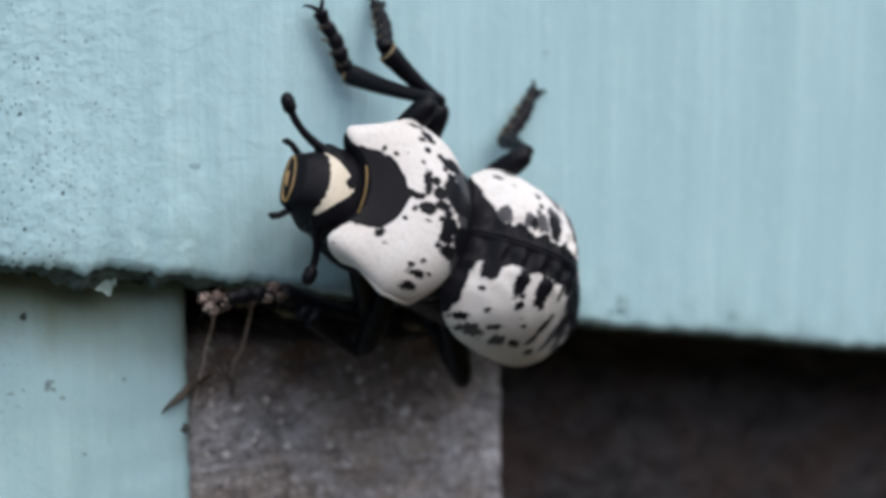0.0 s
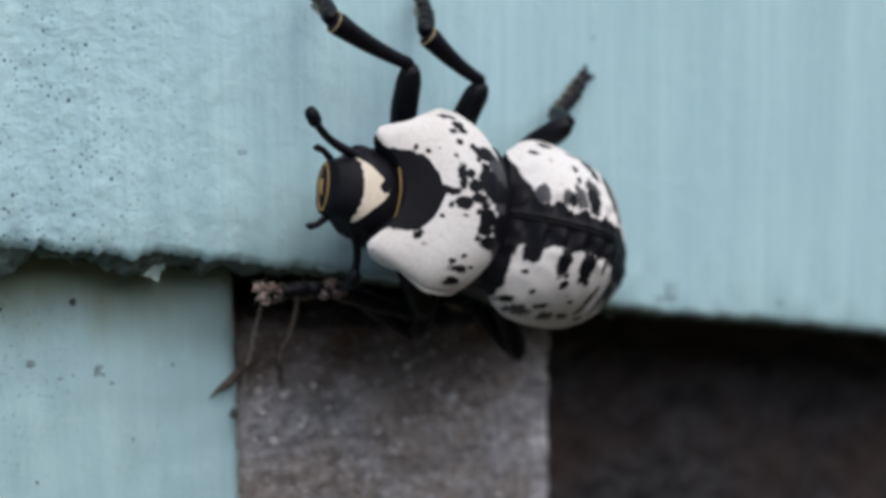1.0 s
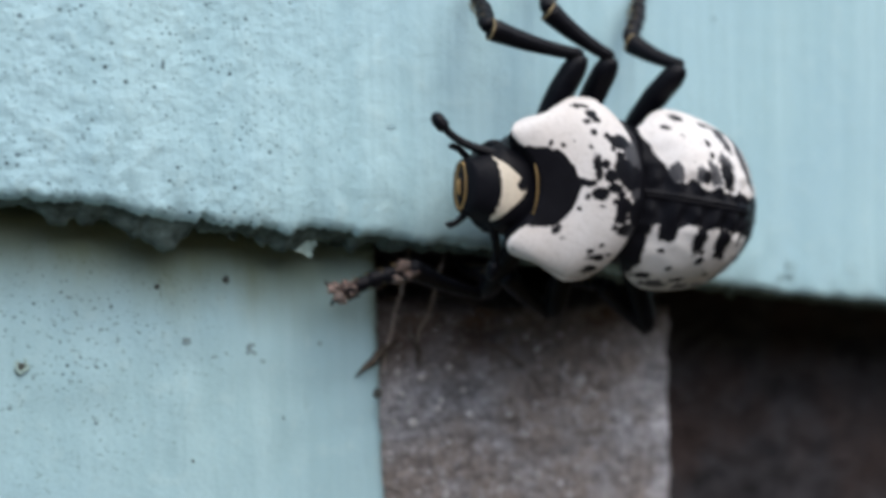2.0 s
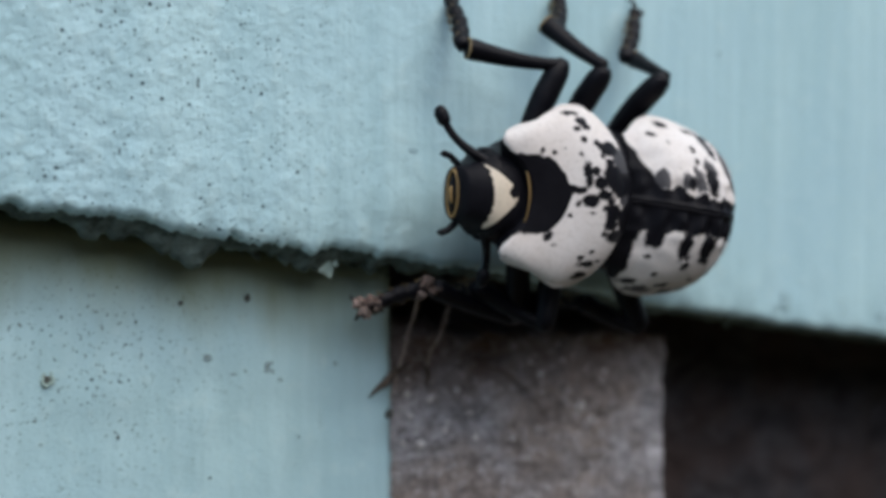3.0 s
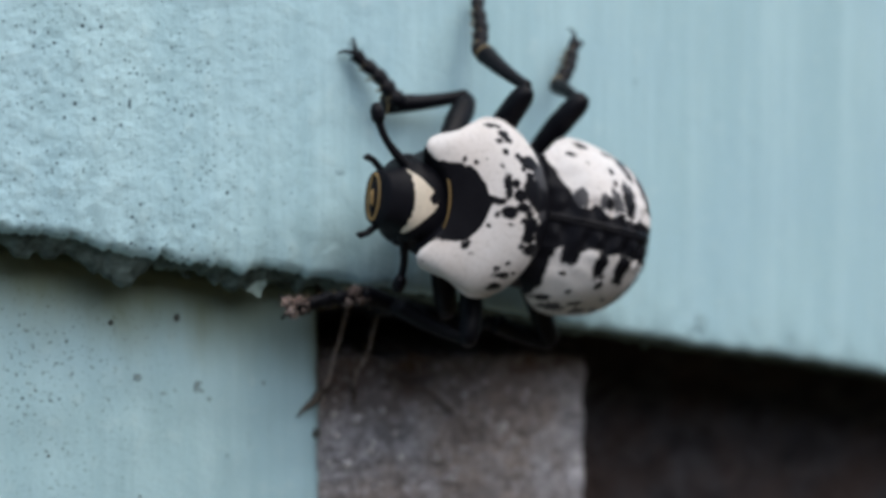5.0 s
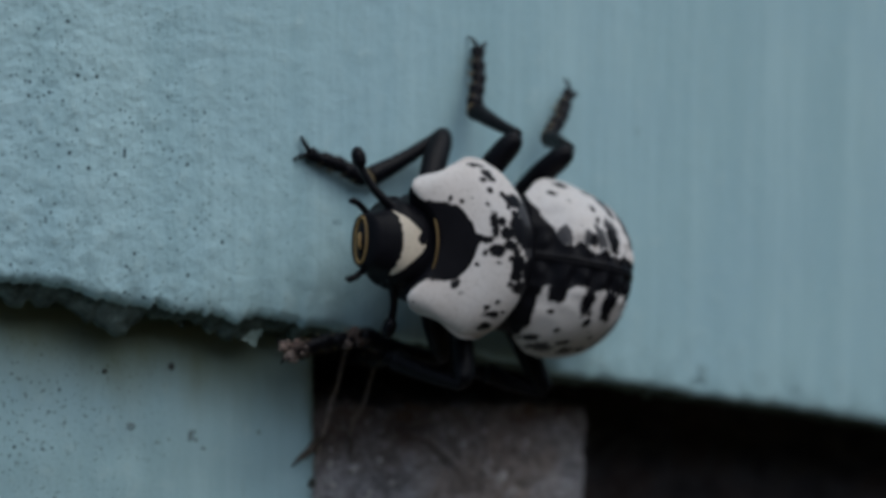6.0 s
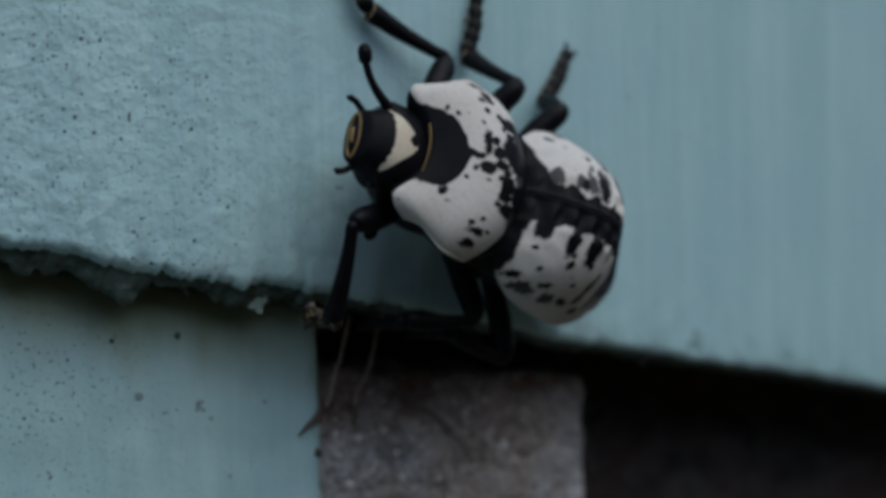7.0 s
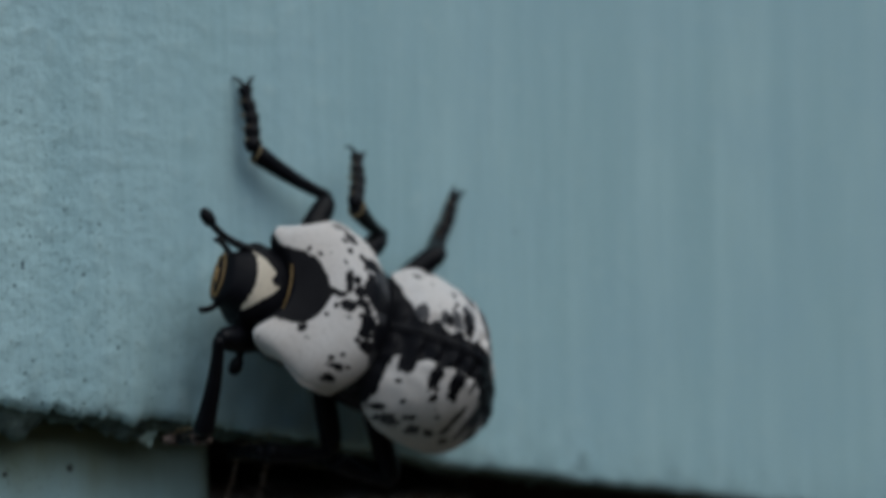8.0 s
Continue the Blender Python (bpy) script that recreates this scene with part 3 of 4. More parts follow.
def bloom(me, f, top=10 ** 9, worn=None):
    """Stores f(x, y, z), in millimetres, as the signed bloom of each vertex of the upper side, and worn(x, y) as its thinness."""
    thin = me.attributes.new("thin", "FLOAT", "POINT")
    if worn:
        thin.data.foreach_set("value", [worn(v.co.x / MM, v.co.y / MM) for v in me.vertices])
    att = me.attributes.new("bloom", "FLOAT", "POINT")
    att.data.foreach_set("value", [f(*(c / MM for c in v.co)) if v.index < top else -1 for v in me.vertices])


SHIELD_W = [(0.00, 2.88), (0.60, 3.34), (1.50, 3.82), (2.40, 3.97), (3.40, 3.98), (4.40, 3.60), (5.20, 3.20), (5.80, 2.95)]
SHIELD_TOP = [(0.00, 3.04), (1.80, 3.80), (3.80, 3.05), (5.80, 2.27)]
SHIELD_RIM = [(0.00, 0.50), (2.50, 1.75), (5.80, 1.95)]
COVER_W = [(-10.03, 0.44), (-9.75, 1.30), (-8.87, 2.50), (-7.33, 3.55), (-5.21, 4.20), (-2.80, 4.48), (-1.24, 4.06), (-0.20, 3.09)]
COVER_TOP = [(-10.03, -0.34), (-9.26, 0.50), (-6.94, 2.75), (-4.24, 4.95), (-1.76, 4.08), (-0.20, 2.62)]
COVER_RIM = [(-10.03, -1.61), (-5.21, 0.19), (-0.20, 1.80)]
# the hind body bends to its left and lifts a little
COVER_SET = Matrix.Translation((0, 0.06 * MM, 0)) @ Matrix.Rotation(radians(-8.8), 4, "Z") @ Matrix.Rotation(radians(4.3), 4, "Y")

# oval black spots: x, y, half length, half width
SHIELD_SPOTS = [(3.07, -3.33, 0.28, 0.20), (2.92, -3.12, 0.24, 0.13), (2.58, -2.42, 0.12, 0.13), (2.03, -1.56, 0.27, 0.20), (2.40, -1.86, 0.08, 0.08), (2.78, -1.15, 0.18, 0.20), (2.55, -0.69, 0.31, 0.30), (1.27, -0.60, 0.96, 0.51), (2.95, 0.09, 0.34, 0.30), (2.00, 0.12, 0.19, 0.15), (1.57, -0.15, 0.23, 0.13), (2.79, 0.65, 0.12, 0.06), (1.84, 1.18, 0.40, 0.26), (1.44, 1.69, 0.62, 0.30), (3.05, 2.63, 0.16, 0.11), (2.59, 2.94, 0.46, 0.16), (2.06, 2.83, 0.15, 0.06), (4.65, 1.57, 0.08, 0.10), (4.47, 2.04, 0.08, 0.06), (4.63, -1.93, 0.11, 0.10)]
SHIELD_BLOTCHES = [(3.42, -3.68, 0.32, 0.08), (3.40, -3.02, 0.17, 0.10), (3.15, -2.56, 0.14, 0.13), (1.98, -2.15, 0.62, 0.31), (3.36, -1.93, 0.10, 0.08), (3.11, -1.20, 0.19, 0.35), (3.05, -0.71, 0.17, 0.25), (1.88, -1.09, 0.59, 0.40), (3.39, -0.34, 0.28, 0.18), (2.30, -0.15, 0.40, 0.23), (2.33, 0.46, 0.16, 0.13), (3.47, 0.27, 0.09, 0.10), (1.77, 0.67, 0.52, 0.41), (0.59, 0.93, 0.89, 0.62), (2.20, 1.62, 0.18, 0.10), (2.62, 2.38, 0.14, 0.11), (2.69, 3.46, 0.44, 0.17), (4.81, 1.73, 0.16, 0.17), (3.84, 0.76, 0.10, 0.10), (5.20, -1.97, 0.11, 0.13), (3.75, -0.37, 0.20, 0.20)]
LEFT_SPOTS = [(-2.10, 2.05, 0.28, 0.66), (-3.15, 2.22, 0.34, 0.76), (-0.90, 1.72, 0.34, 0.50), (-4.52, 3.40, 0.26, 0.50), (-6.70, 2.50, 0.42, 0.72), (-5.70, 1.95, 0.28, 0.42), (-2.45, 3.06, 0.18, 0.21), (-3.45, 2.88, 0.13, 0.15), (-2.38, 2.68, 0.10, 0.10), (-0.78, 2.66, 0.12, 0.10), (-2.15, 4.02, 0.24, 0.10), (-3.84, 4.28, 0.36, 0.11), (-0.71, 3.83, 0.30, 0.16), (-5.50, 4.22, 0.34, 0.12), (-4.15, 2.05, 0.15, 0.30), (-3.30, 3.75, 0.15, 0.10), (-1.40, 3.45, 0.08, 0.08)]
RIGHT_SPOTS = [(-3.28, -0.80, 0.32, 0.62), (-2.84, -2.25, 0.12, 0.15), (-2.82, -1.70, 0.11, 0.15), (-2.15, -3.35, 0.26, 0.14), (-3.40, -3.05, 0.28, 0.10), (-1.90, -2.55, 0.08, 0.08), (-4.55, -0.80, 0.22, 0.45), (-5.30, -0.60, 0.24, 0.50), (-3.83, -2.10, 0.12, 0.10), (-4.20, -2.75, 0.22, 0.12), (-1.45, -2.90, 0.16, 0.08), (-6.30, -0.30, 0.30, 0.60), (-2.30, -0.70, 0.20, 0.30)]
# worn streaks where the white bloom is thin
COVER_WORN = [(-3.35, -1.35, 0.22, 0.42), (-4.60, -1.50, 0.20, 0.75), (-5.45, -1.40, 0.24, 0.85), (-6.30, -1.20, 0.35, 0.90), (-4.95, -2.80, 0.30, 0.60), (-5.90, -2.60, 0.35, 0.60), (-3.90, -2.45, 0.18, 0.40), (-1.20, -0.85, 0.30, 0.35), (-2.10, -0.80, 0.14, 0.35), (-2.70, -0.85, 0.12, 0.35), (-6.20, 3.20, 0.30, 0.60), (-7.30, 2.90, 0.40, 0.60), (-4.60, 4.00, 0.10, 0.08), (-1.50, 4.25, 0.20, 0.06), (-2.90, 4.40, 0.20, 0.06)]
SHIELD_WORN = [(0.75, -0.75, 0.85, 1.25), (0.55, 1.00, 0.70, 1.10), (1.20, -1.75, 0.55, 0.40), (0.50, -2.00, 0.35, 0.80)]


def spots(x, y, rows):
    """Signed distance to the nearest of oval spots (x, y, along, across)."""
    d = 9.0
    for sx, sy, a, b in rows:
        q = math.hypot((x - sx) / a, (y - sy) / b)
        d = min(d, (q - 1) * min(a, b))
    return d


def worn_by(rows):
    def f(x, y):
        return max(0.0, min(1.0, 0.75 - 2.2 * spots(x, y, rows)))
    return f


def shield_bloom(x, y, z):
    half = line_of([(3.72, -0.3), (3.80, 0.25), (4.05, 0.85), (4.50, 1.45), (4.80, 1.66), (6.0, 1.72)], x)
    wedge = abs(y + 0.12) - half if x > 3.4 else 3.0
    rear = x - 0.22 - 0.35 * max(0, 2.4 - abs(y)) * 0.35
    return max(-1, min(1, wedge, rear, spots(x, y, SHIELD_SPOTS), spots(x, y, SHIELD_BLOTCHES)))


def cover_bloom(x, y, z):
    seam = 0.06 - 0.155 * x
    off = y - seam
    if off > 0:
        band = off - line_of([(-9, 1.3), (-4.85, 1.05), (-2.3, 1.12), (-1.2, 1.25), (0, 1.6)], x) - 0.10 * math.sin(x * 5.2 + 1)
        front = -0.30 - 0.15 * max(0, 2.2 - y) - x
    else:
        band = -off - line_of([(-9, 1.0), (-4.6, 0.72), (-2.6, 0.64), (-1.6, 0.78), (0, 0.9)], x) - 0.12 * math.sin(x * 6.1) - 0.08 * math.sin(x * 13)
        front = line_of([(-2.7, -0.38), (-2.4, -0.48), (-1.77, -0.68), (-1.2, -0.88), (-0.6, -1.05)], y) - x
    rear = 0.7 * (x + 8.1 + 0.25 * math.sin(y * 5))
    return max(-1, min(1, band, front, rear, spots(x, y, LEFT_SPOTS if off > 0 else RIGHT_SPOTS)))


def head_bloom(x, y, z):
    if z < 0.5:
        return -1
    wedge = 0.40 + 0.92 * (x - 6.12) - abs(y - 0.05 * (x - 6.1)) + 0.25 * max(0, y - 0.9)
    tip = x - 5.93 - 0.5 * y * y
    base = 7.02 + 0.10 * abs(y) + 0.07 * abs(math.sin(y * 9)) - x
    notch = math.hypot((x - 6.17) / 0.25, (y + 0.14) / 0.24) - 1
    return max(-1, min(1, 2 * wedge, 2 * tip, 2.5 * base, notch * 0.5, 2 * (1.45 - abs(y))))


shield = shell("neck_shield", SHIELD_W, SHIELD_TOP, SHIELD_RIM, 0, 5.4, 120, 170, PIED, sweep=2.6, droop=0.75)
bloom(shield, shield_bloom, 120 * 170, worn_by(SHIELD_WORN))
shield_part = part("neck_shield", shield, beetle, "white neck shield with black blotches")
for side in (1, -1):
    lo_u, hi_u = (0.002, 1.0) if side > 0 else (-1.0, -0.002)
    cover = shell("wing_cover", COVER_W, COVER_TOP, COVER_RIM, -10.03, -0.2, 170, 90, PIED, 2.4, lo_u, hi_u)
    for v in cover.vertices:  # raised seam, low ribs and nodules
        x, y, z = (c / MM for c in v.co)
        if z > curve_of(COVER_RIM, x) - 0.1:
            u = abs(y)
            v.co.z += MM * (0.11 * math.exp(-((u - 0.08) / 0.09) ** 2) + 0.12 * math.exp(-((u - 0.75) / 0.5) ** 2) * math.sin(x * 7.5) + 0.04 * math.exp(-((u - 1.5) / 0.25) ** 2) + 0.03 * math.sin(u * 5.2) * math.sin(x * 3.3 + u * 2) + 0.035 * noise.noise((x * 1.1, y * 1.1, 2)))
    for v in cover.vertices:
        v.co.y *= 0.94 if side > 0 else 0.945
    cover.transform(COVER_SET)
    bloom(cover, cover_bloom, 170 * 90, worn_by(COVER_WORN))
    part("wing_cover", cover, beetle, "white wing cover with black streaks and a dark seam")


def ovoid(name, cx, cz, a, b, c, mat, nx=40, ny=40, pinch=0.0, cy=0.0):
    verts = []
    for i in range(nx):
        th = math.pi * i / (nx - 1)
        for j in range(ny):
            ph = 2 * math.pi * j / ny
            k = 1 - pinch * math.cos(th)
            verts.append((cx + a * math.cos(th), cy + b * k * math.sin(th) * math.cos(ph), cz + c * math.sin(th) * math.sin(ph)))
    return mesh_of(name, verts, grid_faces(nx, ny, True), mat)


part("belly", ovoid("belly", -2.9, -0.3, 7.2, 3.3, 2.4, BLACK, 40, 40, 0, 0.35), beetle, "black underside")
part("chest", ovoid("chest", 2.9, -0.5, 3.5, 2.75, 2.3, BLACK, 30, 36), beetle, "black chest under the neck shield")
part("waist", ovoid("waist", 0.0, 0.9, 0.9, 3.2, 1.9, BLACK, 24, 40), beetle, "black waist between shield and wing covers")

# head: a blunt block that narrows to the flat mouth
HEAD = [(4.9, 2.05, 1.95, -1.5), (5.6, 2.1, 2.0, -1.5), (6.3, 1.92, 1.95, -1.4), (6.8, 1.72, 1.85, -1.3), (7.3, 1.45, 1.6, -1.1), (7.75, 1.25, 1.25, -0.9), (7.98, 1.12, 1.0, -0.75), (8.08, 0.9, 0.75, -0.55)]


def head_mesh():
    nx, ny, verts = 90, 90, []
    cols = [[(r[0], r[k]) for r in HEAD] for k in (1, 2, 3)]
    for i in range(nx):
        x = HEAD[0][0] + (HEAD[-1][0] - HEAD[0][0]) * i / (nx - 1)
        w, top, low = (curve_of(c, x) for c in cols)
        mid, half = (top + low) / 2, (top - low) / 2
        brow = 0.16 * math.exp(-((x - 6.7) / 0.35) ** 2)
        for j in range(ny):
            a = 2 * math.pi * j / ny
            cy, cz = math.cos(a), math.sin(a)
            y = (w + brow) * math.copysign(abs(cy) ** 0.8, cy)
            z = mid + half * math.copysign(abs(cz) ** 0.8, cz)
            verts.append((x - 0.12 * (cz < 0) * abs(cz), y, z))
    faces = grid_faces(nx, ny, True)
    for base, flip in ((0, 1), ((nx - 1) * ny, 0)):
        ring = tuple(base + j for j in range(ny))
        faces.append(ring if not flip else tuple(reversed(ring)))
    me = mesh_of("head", verts, faces, CREAM)
    bloom(me, head_bloom)
    return me


def tube(name, path, radii, mat, sides=10, squash=1.0):
    """A tube through a path of points with its radii, rounded at both ends."""
    path = [Vector(p) for p in path]
    verts, up = [], Vector((0.13, 0.21, 0.97))
    for i, (p, r) in enumerate(zip(path, radii)):
        d = (path[min(i + 1, len(path) - 1)] - path[max(i - 1, 0)]).normalized()
        s = d.cross(up).normalized()
        q = s.cross(d)
        for j in range(sides):
            a = 2 * math.pi * j / sides
            verts.append(tuple(p + s * (r * math.cos(a)) + q * (r * squash * math.sin(a))))
    faces = grid_faces(len(path), sides, True)
    faces += [tuple(reversed(range(sides))), tuple(len(verts) - sides + j for j in range(sides))]
    return mesh_of(name, verts, faces, mat)


def hoop(name, x, cy, cz, ry, rz, r, mat, turn=0.0, span=(0, 2 * math.pi), n=60, lean=0.0):
    pts = []
    for k in range(n + 1):
        a = span[0] + (span[1] - span[0]) * k / n
        pts.append((x + lean * math.sin(a), cy + ry * math.cos(a), cz + rz * math.sin(a)))
    return tube(name, pts, [r] * (n + 1), mat, 8)


for s in (1, -1):  # rolled rim of the neck shield
    rim_path = [(x, s * curve_of(SHIELD_W, x), curve_of(SHIELD_RIM, x) + 0.03) for x in np.linspace(0.4, 5.3, 40)]
    rim_bead = tube("rim", rim_path, [0.03 + 0.07 * math.sin(math.pi * k / 39) for k in range(40)], PIED, 8)
    bloom(rim_bead, lambda x, y, z: min(0.7, 2 * (x - 0.8)))
    part("rim", rim_bead, shield_part, "thickened white rim")


AMBER = material("amber_hair", 0.6)
AMBER[3].inputs["Base Color"].default_value = (0.30, 0.17, 0.04, 1)
l_a, n_a = AMBER[2], AMBER[1]
l_a.new(mix(n_a, l_a, grain(n_a, l_a, coords(n_a, l_a), 6, 4), (0.12, 0.07, 0.02), (0.30, 0.19, 0.06)), AMBER[3].inputs["Base Color"])
head = part("head", head_mesh(), beetle, "black head with a cream triangular patch")
part("mouth_fringe", hoop("mouth_fringe", 8.05, 0, 0.08, 1.0, 0.38, 0.07, AMBER[0]), head, "amber fringe round the mouth")
part("mouth", ovoid("mouth", 7.9, 0.08, 0.30, 0.92, 0.36, BLACK, 20, 30), head)
part("jaw", tube("jaw", [(7.98, -0.5, 0.12), (8.18, -0.2, 0.1), (8.18, 0.25, 0.12), (8.0, 0.55, 0.14)], [0.07, 0.10, 0.10, 0.06], AMBER[0], 8), head, "amber-brown jaw")
part("collar_fringe", hoop("collar_fringe", 5.70, 0, 0.3, 2.30, 2.15, 0.036, AMBER[0], span=(0.1 * math.pi, 0.9 * math.pi)), beetle, "thin amber hair line behind the head")
for s in (1, -1):
    part("eye", ovoid("eye", 6.5, 0.35, 0.42, 0.22, 0.5, BLACK, 20, 20, 0, s * 1.85), head, "black eye")
    part("palp", tube("palp", [(7.5, s * 1.05, -0.05), (7.78, s * 1.38, -0.12), (8.05, s * 1.62, -0.2), (8.32, s * 1.72, -0.3), (8.48, s * 1.68, -0.36)], [0.19, 0.16, 0.15, 0.16, 0.05], BLACK, 10), head, "short black palp")


AMBER_DIM = material("dull_amber_hair", 0.7)
AMBER_DIM[2].new(mix(AMBER_DIM[1], AMBER_DIM[2], grain(AMBER_DIM[1], AMBER_DIM[2], coords(AMBER_DIM[1], AMBER_DIM[2]), 6, 4), (0.06, 0.043, 0.02), (0.32, 0.235, 0.11)), AMBER_DIM[3].inputs["Base Color"])


def feeler(name, length):
    """Stout feeler along x, faintly ringed, curved, with a rounded club at its end."""
    pts, rad = [(0, 0, 0)], [0.26]
    n = 9
    for k in range(n):
        for u in (0.08, 0.5, 0.92):
            t = (k + u) / n
            club = max(0, 1 - ((t - 0.90) / 0.13) ** 2) ** 0.5
            big = 0.25 - 0.07 * min(1, t / 0.5) + 0.15 * club
            pts.append((t * length * 0.97, 0.46 * math.sin(t * 2.6), 0.10 * t * t))
            rad.append(big if u == 0.5 else big * 0.94)
    end = length * 0.97
    pts += [(end + 0.10, 0.20, 0.11), (end + 0.17, 0.19, 0.12)]
    rad += [0.20, 0.05]
    return tube(name, pts, rad, BLACK, 16)


antenna = part("antenna", feeler("antenna", 3.1), beetle, "black beaded antenna with a club tip")
far = part("antenna", feeler("antenna", 2.9), beetle, "black beaded antenna with a club tip")
far.matrix_basis = Matrix.Translation(Vector((6.9, 1.45, 0.8)) * MM) @ Vector((-0.21, 0.91, -0.35)).to_track_quat("X", "Z").to_matrix().to_4x4()

# legs: thick upper leg, straight shin, beaded foot with two claws
HIPS = {"right front": (3.4, -1.5, -0.9), "right middle": (0.6, -2.0, -1.3), "right hind": (-2.6, -2.2, -1.4),
        "left front": (3.4, 1.5, -0.9), "left middle": (0.6, 2.0, -1.3), "left hind": (-2.6, 2.2, -1.4)}
SIZES = {"front": (5.0, 4.6, 3.7), "middle": (4.6, 3.7, 3.6), "hind": (4.6, 3.0, 3.8)}


def limb(name, length, knots, squash=0.85, sides=14, bow=0.0):
    pts, rad = [], []
    for k in range(31):
        u = k / 30
        pts.append((u * length, bow * math.sin(u * math.pi), 0))
        rad.append(line_of(knots, u))
    return tube(name, pts, rad, BLACK, sides, squash)


def foot(name, length):
    pts, rad = [], []
    n = 5
    for k in range(n):
        for u, r in ((0.03, 0.33), (0.35, 0.42), (0.8, 0.46), (0.97, 0.38)):
            t = (k + u) / n
            pts.append((t * length * 0.86, 0.05 * math.sin(t * 9), 0.1 * math.sin(t * 3)))
            rad.append(r * (1.0 - 0.25 * t) if k < n - 1 else 0.25 + 0.13 * u)
    return tube(name, pts, rad, BLACK, 12, 0.85)


def claw(name, length, s):
    return tube(name, [(length * 0.84, 0, 0), (length * 0.90, s * 0.14, 0.05), (length * 0.97, s * 0.34, 0.02), (length * 1.01, s * 0.52, -0.10), (length * 1.0, s * 0.64, -0.22)], [0.13, 0.12, 0.09, 0.06, 0.015], BLACK, 8)


def hairs(name, length):
    """Tufts of amber bristles at the joints of a foot."""
    verts, faces = [], []
    rnd = random.Random(5)
    for k in range(4):
        for m in range(26):
            t = (k + rnd.uniform(0.72, 1.02)) / 5 * 0.86
            a = rnd.uniform(-2.6, 2.6)
            p = Vector((t * length, 0.34 * math.sin(a), -0.30 * math.cos(a)))
            d = Vector((0.75, math.sin(a), -math.cos(a))).normalized() * rnd.uniform(0.14, 0.27)
            w = 0.022
            b0 = len(verts)
            verts += [tuple(p + Vector((-w, -w, -w))), tuple(p + Vector((w, -w, w))), tuple(p + Vector((-w, w, w))), tuple(p + d)]
            faces += [(b0, b0 + 1, b0 + 3), (b0 + 1, b0 + 2, b0 + 3), (b0 + 2, b0, b0 + 3)]
    return mesh_of(name, verts, faces, AMBER_DIM[0])


CRUMB = material("dust_crumb", 0.9)
n_c, l_c = CRUMB[1], CRUMB[2]
own = n_c.new("ShaderNodeObjectInfo")
tone = ramp(n_c, l_c, own.outputs["Random"], [(0.0, (0.03, 0.022, 0.018)), (0.35, (0.10, 0.066, 0.052)), (0.7, (0.24, 0.165, 0.14)), (1.0, (0.40, 0.34, 0.30))])
l_c.new(mix(n_c, l_c, ramp(n_c, l_c, grain(n_c, l_c, coords(n_c, l_c), 5.0, 5, 0.7), [(0.42, grey(0)), (0.58, grey(1))]), (0.012, 0.009, 0.008), tone), CRUMB[3].inputs["Base Color"])


def crumb(name, size, seed):
    me = ovoid(name, 0, 0, size, size * 0.8, size * 0.7, CRUMB[0], 18, 18)
    for v in me.vertices:
        c = v.co / MM
        v.co *= 1 + 0.9 * noise.noise((c.x * 4 + seed, c.y * 4, c.z * 4 + seed)) + 0.5 * noise.noise((c.x * 11, c.y * 11 + seed, c.z * 11))
    return me


LEG_PARTS = {}
for leg, hip in HIPS.items():
    a, b_, c = SIZES[leg.split()[1]]
    if leg == "left front":
        c = 3.9
    if leg == "left hind":
        a, b_, c = 5.2, 3.4, 3.6
    upper = part("upper_leg", limb("upper_leg", a, [(0, 0.35), (0.25, 0.52), (0.6, 0.62), (0.85, 0.58), (0.95, 0.46), (1.0, 0.26)], 0.9, 18, 0.12), beetle)
    shin = part("shin", limb("shin", b_, [(0, 0.22), (0.05, 0.32), (0.15, 0.30), (0.45, 0.36), (0.8, 0.46), (0.95, 0.52), (1.0, 0.40)], 0.85, 16, 0.12), beetle)
    toe = part("foot", foot("foot", c), beetle)
    for s in (1, -1):
        part("claw", claw("claw", c, s), toe)
    part("bristles", hairs("bristles", c), toe, "amber bristles")
    if leg.startswith("right"):
        part("knee_fringe", hoop("knee_fringe", b_ * 0.985, 0.02, 0, 0.46, 0.40, 0.05, AMBER_DIM[0], n=24), shin, "amber fringe")
    if leg == "left front":
        rnd = random.Random(3)
        for k in range(30):
            x = rnd.choice((rnd.gauss(0.2, 0.25), rnd.gauss(0.2, 0.3), rnd.gauss(3.1, 0.4), rnd.uniform(0.6, 3.7)))
            y, z, r = rnd.uniform(-0.34, 0.34), rnd.uniform(-0.2, 0.42), rnd.choice((0.07, 0.09, 0.12, 0.15, 0.19))
            if k < 4:
                x, y, z, r = 2.9 + 0.28 * k, 0.2 * (-1) ** k, 0.1, 0.31
            elif k < 7:
                x, y, z, r = 0.1 + 0.3 * (k - 4), 0.2 * (-1) ** k, 0.3, 0.27
            ob = part("crumb", crumb("crumb", r, k), toe, "pinkish grey dust crumb")
            ob.location = Vector((x, y, z)) * MM
    LEG_PARTS[leg] = (upper, shin, toe)


